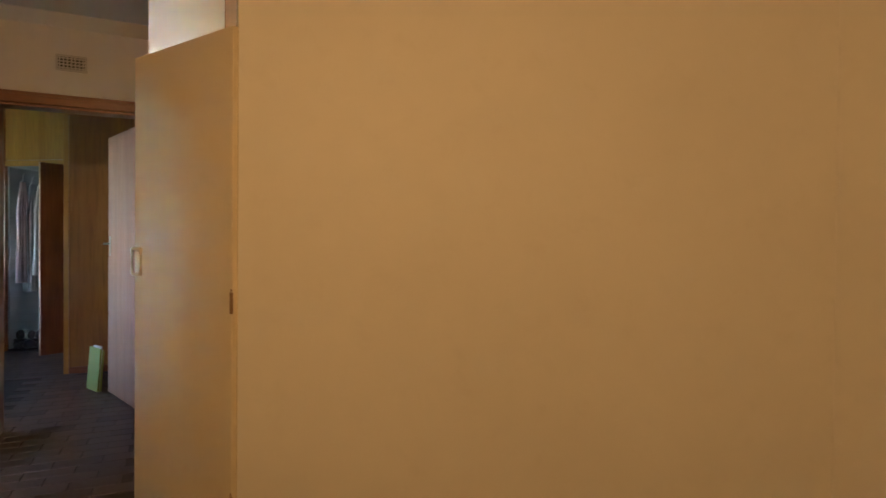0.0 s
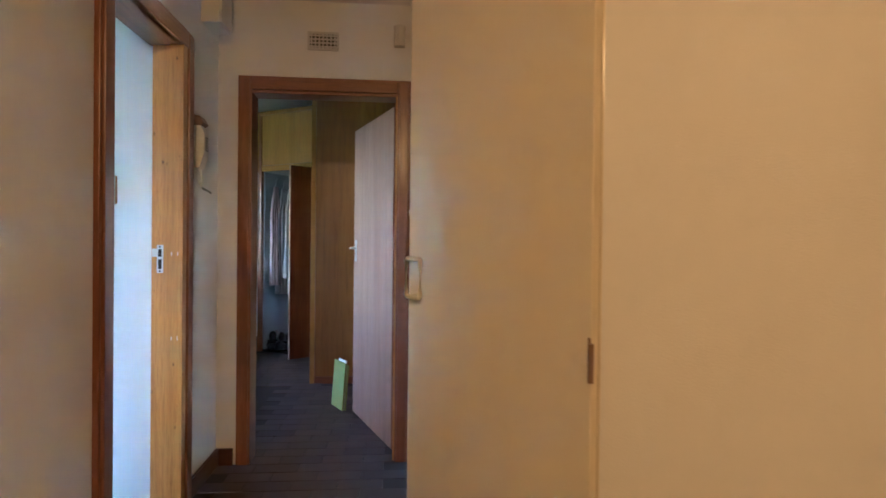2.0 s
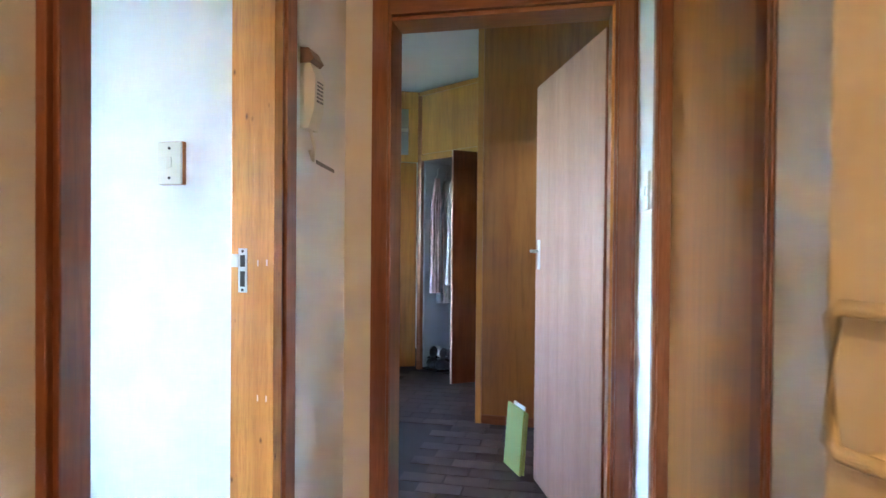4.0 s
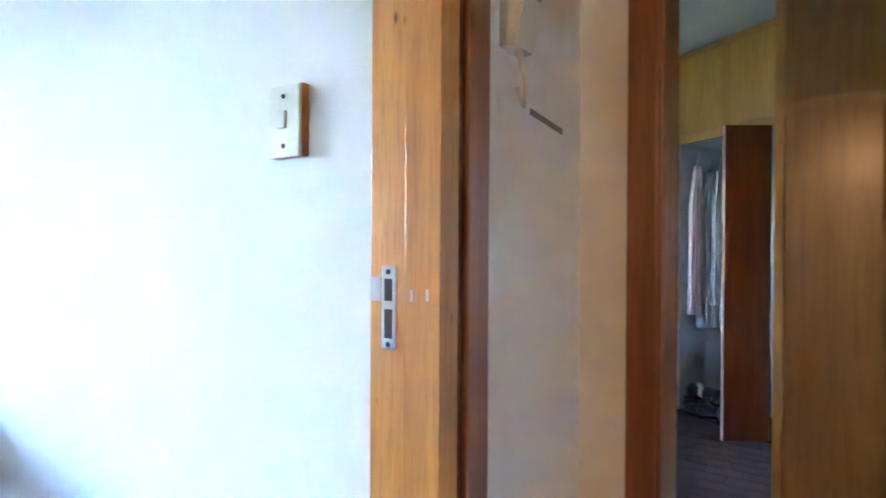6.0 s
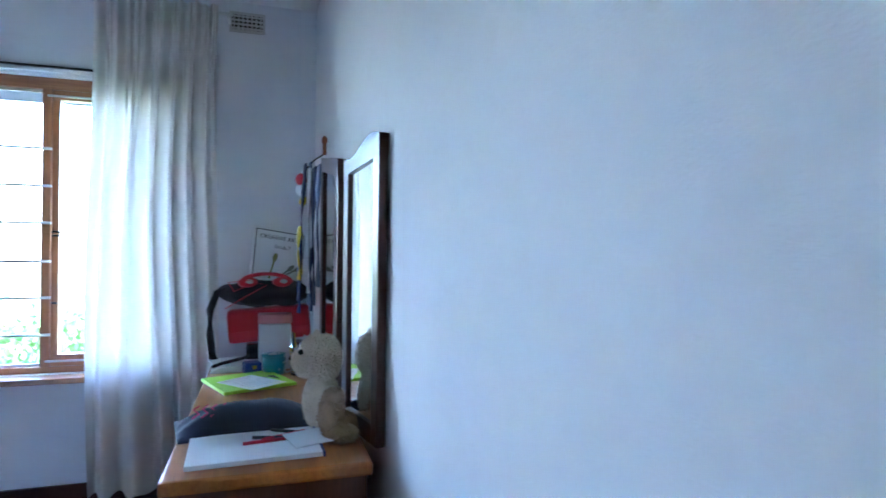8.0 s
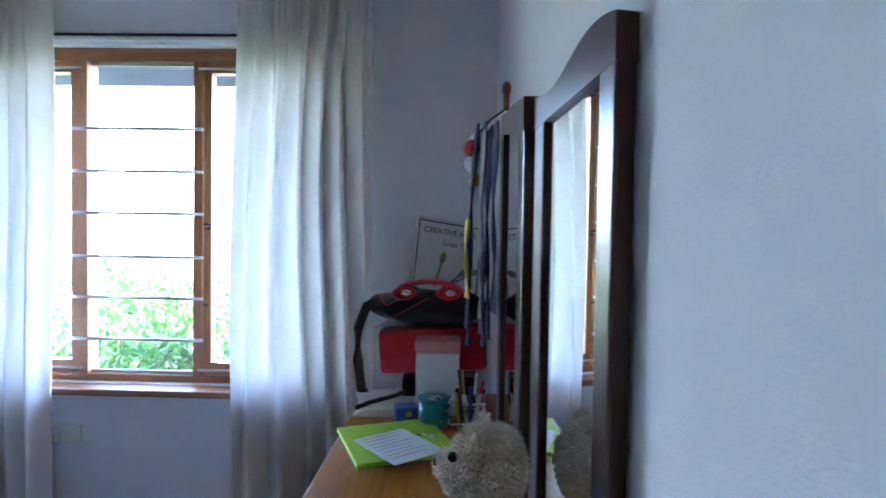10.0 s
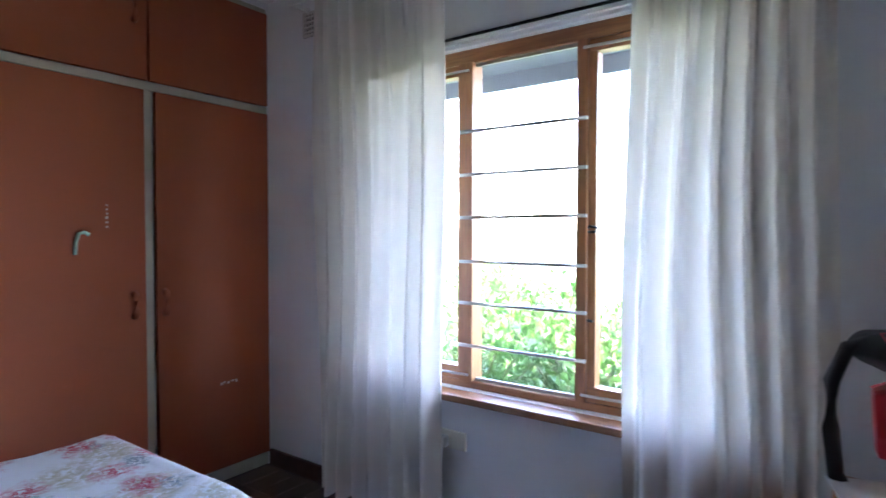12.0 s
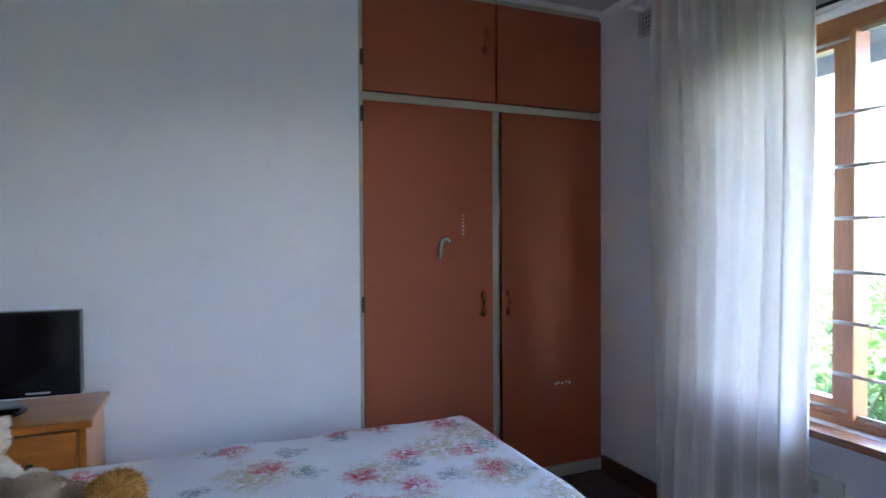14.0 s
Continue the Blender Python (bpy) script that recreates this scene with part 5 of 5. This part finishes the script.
bo = thing("school_book", (-3.455, 2.99, 1.0), "white school book leaning behind the bags", "book", rz=20)
lean = Matrix.Rotation(radians(-9), 4, "Y") @ Matrix.Rotation(radians(-8), 4, "X")
cover = part("cover", moved(bx(-0.008, 0.008, -0.125, 0.125, -0.02, 0.29, 0.002), lean), PAPER, bo, "white printed cover")
part("border", moved(box(box(box(bmesh.new(), 0.0082, 0.0086, -0.118, 0.118, 0.276, 0.28), 0.0082, 0.0086, -0.118, -0.114, -0.01, 0.276), 0.0082, 0.0086, 0.114, 0.118, -0.01, 0.276), lean), INK, cover)


def lettering(txt, size, y, z, mat, parent, m):
    cu = bpy.data.curves.new("lettering", "FONT")
    cu.body, cu.size, cu.align_x, cu.extrude = txt, size, "CENTER", 0.0003
    o = bpy.data.objects.new("lettering", cu)
    scene.collection.objects.link(o)
    bpy.context.view_layer.update()
    me = bpy.data.meshes.new_from_object(o.evaluated_get(bpy.context.evaluated_depsgraph_get()))
    bpy.data.objects.remove(o)
    me.transform(m @ Matrix.Translation((0.0092, y, z)) @ Matrix(((0, 0, 1, 0), (1, 0, 0, 0), (0, 1, 0, 0), (0, 0, 0, 1))))
    me.materials.append(mat)
    ob = new("lettering", me)
    ob.parent = parent
    return ob


lettering("CREATIVE ARTS", 0.028, 0.0, 0.238, INK, cover, lean)
lettering("Grade 7", 0.024, 0.012, 0.198, INK, cover, lean)
for a, z, y, mt in ((12, 0.10, -0.03, GREYINK), (48, 0.075, 0.02, GREYINK), (58, 0.085, 0.05, GREYINK)):
    m = lean @ Matrix.Translation((0.009, y, z)) @ Matrix.Rotation(radians(-a), 4, "X")
    part("brush_drawing", moved(ball(box(bmesh.new(), 0, 0.0006, -0.004, 0.004, -0.05, 0.04), (0.0, 0, 0.055), (0.0008, 0.011, 0.022), 2), m), OLIVE if a == 12 else mt, cover, "printed paint brush")

for i, (x, z, w, hgt) in enumerate(((-3.42, 1.80, 0.14, 0.22), (-3.18, 1.82, 0.16, 0.27))):
    yw = 3.185 + (x + 3.9) / 3.24 * 0.15
    wp = thing("wall_drawing", (x, yw - 0.002, z), "white paper drawing taped to the wall", "drawing", "drawings on the wall")
    part("sheet", bx(-w / 2, w / 2, -0.0015, 0.0, -hgt / 2, hgt / 2), PAPER, wp)
    for k in range(5):
        part("sketch", moved(bx(-0.001, 0.001, -0.0022, -0.0016, -0.04, 0.04), Matrix.Translation((-w * 0.35 + k * w * 0.17, 0, 0.03 * (k % 3) - 0.03)) @ Matrix.Rotation(radians(25 * k - 40), 4, "Y")), GREYINK, wp)
wp = thing("wall_drawing", (-3.02, 3.225 - 0.002, 1.74), "narrow yellow paper strip taped to the wall", "drawing", "drawings on the wall")
part("sheet", bx(-0.012, 0.012, -0.0015, 0, -0.08, 0.08), YELLOW, wp)

# ---- outside ----
gm = bmesh.new()
bmesh.ops.create_grid(gm, x_segments=60, y_segments=60, size=1)
for v in gm.verts:
    v.co = Vector((v.co.x * abs(v.co.x) ** 2 * 900, v.co.y * abs(v.co.y) ** 2 * 900, -0.45 + 0.1 * noise.noise(v.co * 9)))
struct("ground", gm, GROUND, "grassy garden ground", "ground")
struct("outside_wall", bx(-3.95, XW - 0.151, -0.6, 0.95, -0.5, 3.0), PLASTER, "pale plastered outside wall", "wall")
struct("eave", bx(-4.75, -3.93, -1.5, 5.0, 2.16, 2.24), EAVE, "dark boarded roof overhang above the window", "eave")
struct("fascia", bx(-4.78, -4.752, -1.5, 5.0, 2.07, 2.26), EAVE, "dark fascia board along the eave", "eave")
struct("roof", bx(-4.85, 3.2, -2.6, 8.5, 2.78, 2.9), EAVE, "dark roof over the house", "roof")


def shrub(at, scale, seed, label):
    """Stems with sprays of many separate leaves."""
    r = random.Random(seed)
    t = thing("shrub", at, label, "shrub", "garden shrubs", r.random() * 360)
    t.scale = (scale, scale, scale)
    sb, lb = bmesh.new(), bmesh.new()
    for k in range(46):
        a, e = r.random() * 6.283, r.uniform(0.15, 1.35)
        d = Vector((math.cos(a) * math.cos(e), math.sin(a) * math.cos(e), math.sin(e)))
        length = r.uniform(0.55, 1.15)
        p0 = Vector((r.uniform(-0.15, 0.15), r.uniform(-0.15, 0.15), 0))
        p1 = p0 + d * length * 0.55
        p2 = p0 + d * length + Vector((0, 0, -0.06))
        tube(sb, [p0, p1, p2], 0.008, 5)
        for s in range(46):
            u = r.uniform(0.45, 1.05)
            base = p0.lerp(p2, u) + Vector((r.gauss(0, 0.06), r.gauss(0, 0.06), r.gauss(0, 0.06)))
            ld = (d + Vector((r.gauss(0, 0.8), r.gauss(0, 0.8), r.gauss(0.2, 0.6)))).normalized()
            sd = ld.cross(Vector((r.gauss(0, 1), r.gauss(0, 1), r.gauss(0, 1)))).normalized()
            ln, wd_ = r.uniform(0.06, 0.11), r.uniform(0.018, 0.032)
            n_ = ld.cross(sd) * 0.008
            v0, v1, v2, v3 = base, base + ld * ln * 0.5 + sd * wd_ + n_, base + ld * ln, base + ld * ln * 0.5 - sd * wd_ + n_
            q = [lb.verts.new(v) for v in (v0, v1, v2, v3)]
            lb.faces.new((q[0], q[1], q[2]))
            lb.faces.new((q[0], q[2], q[3]))
    part("stems", sb, STEM, t)
    part("foliage", lb, LEAF, t, "bright green narrow leaves")
    return t


sh1 = shrub((-6.2, 1.1, -0.5), 1.08, 1, "dense leafy green garden shrub")
for i, (x, y, s, a) in enumerate(((-6.6, 2.1, 1.05, 40), (-6.9, -0.2, 1.15, 120), (-7.6, 1.2, 1.15, 200), (-6.0, 0.0, 0.95, 300), (-8.4, 2.6, 1.1, 80), (-7.5, 3.4, 1.1, 160), (-8.6, -0.6, 1.2, 250), (-6.9, 4.3, 1.1, 20), (-10.2, 1.0, 1.15, 90), (-10.5, 3.8, 1.2, 10), (-10.4, -2.2, 1.3, 130))):
    c = copy_thing(sh1, pose(x, y, -0.5, 0, 0, a))
    c.scale = (s, s, s * 0.95)

bn = thing("banana_plant", (-5.5, 2.55, -0.5), "broad-leaved banana plant close to the window", "plant")
part("stem", cyl(bmesh.new(), (0, 0, 0), (0, 0, 0.9), 0.07, 0.04), STEM, bn, "", True)
rg = random.Random(5)
for k in range(8):
    a, ln, up = k * 0.8 + rg.random() * 0.4, rg.uniform(0.7, 1.05), rg.uniform(0.9, 1.3)
    bm = bmesh.new()
    rows = []
    for i in range(13):
        u = i / 12
        c = Vector((math.cos(a) * ln * u * 0.7, math.sin(a) * ln * u * 0.7, 0.75 + up * (u - 0.62 * u * u)))
        w = 0.13 * math.sin(math.pi * min(1, u * 0.93 + 0.07)) ** 0.6
        s = Vector((-math.sin(a), math.cos(a), 0))
        rows.append([bm.verts.new(c + s * w * q + Vector((0, 0, 0.03 * abs(q) + 0.008 * math.sin(i * 2 + q * 3)))) for q in (-1, -0.5, 0, 0.5, 1)])
    for p, q in zip(rows, rows[1:]):
        for i in range(4):
            bm.faces.new((p[i], p[i + 1], q[i + 1], q[i]))
    part("leaf", bm, BANANA, bn, "broad green leaf", True)
tr = thing("wire_trellis", (-4.55, 2.25, -0.5), "thin wire trellis against the sky", "trellis")
for y in (-0.05, 0.06):
    part("upright", tube(bmesh.new(), [(0, y, 0), (0.0, y + 0.02, 1.2), (0.01, y, 2.0)], 0.004, 6), DARKMETAL, tr)
for z in (0.7, 1.1, 1.5, 1.9, 2.3):
    part("rung", tube(bmesh.new(), [(0, -0.05, z), (0, 0.0, z - 0.02), (0, 0.06, z)], 0.003, 6), DARKMETAL, tr)
part("upright", tube(bmesh.new(), [(0, 0.06, 0), (0.0, 0.06, 2.4)], 0.003, 6), DARKMETAL, tr)

# ---- floor tiles ----
floor_ob = bpy.data.objects["floor"]
TL, TW = 0.222, 0.108
tile_me = []
for k in range(3):
    b = bmesh.new()
    box(b, -TL / 2, TL / 2, -TW / 2, TW / 2, 0.0002, 0.004)
    for v in b.verts:
        if v.co.z > 0.002:
            v.co.x *= 0.988
            v.co.y *= 0.975
    ob = mesh_ob("tile", b, TILE)
    tile_me.append(ob.data)
    bpy.data.objects.remove(ob)
rg = random.Random(9)


def lay(x0, x1, y0, y1, skip=()):
    j = 0
    y = y0 + TW / 2
    while y < y1:
        x = x0 + TL / 2 - (j % 2) * TL / 2
        while x < x1:
            if x - TL / 2 >= x0 - 0.12:
                o = new("tile", rg.choice(tile_me))
                o.matrix_basis = pose(x, y, 0.0002 + rg.random() * 0.0006, 0, 0, rg.uniform(-0.25, 0.25))
                o.parent = floor_ob
            x += TL + 0.004
        y += TW + 0.004
        j += 1


lay(-0.44, 0.46, 2.7, 5.5)
lay(-1.1, -0.3, 5.5, 6.95)
b = bmesh.new()
for i in range(14):
    for j in range(14):
        x, y = XW + 0.03 + TL / 2 + i * (TL + 0.004), 0.30 + j * (TW + 0.004)
        box(b, x - TL / 2, x + TL / 2, y - TW / 2, y + TW / 2, 0.0002, 0.004)
tl = part("tiling", b, TILE, floor_ob, "brown brick-pattern tiles")
tl["kind"] = "stuff"
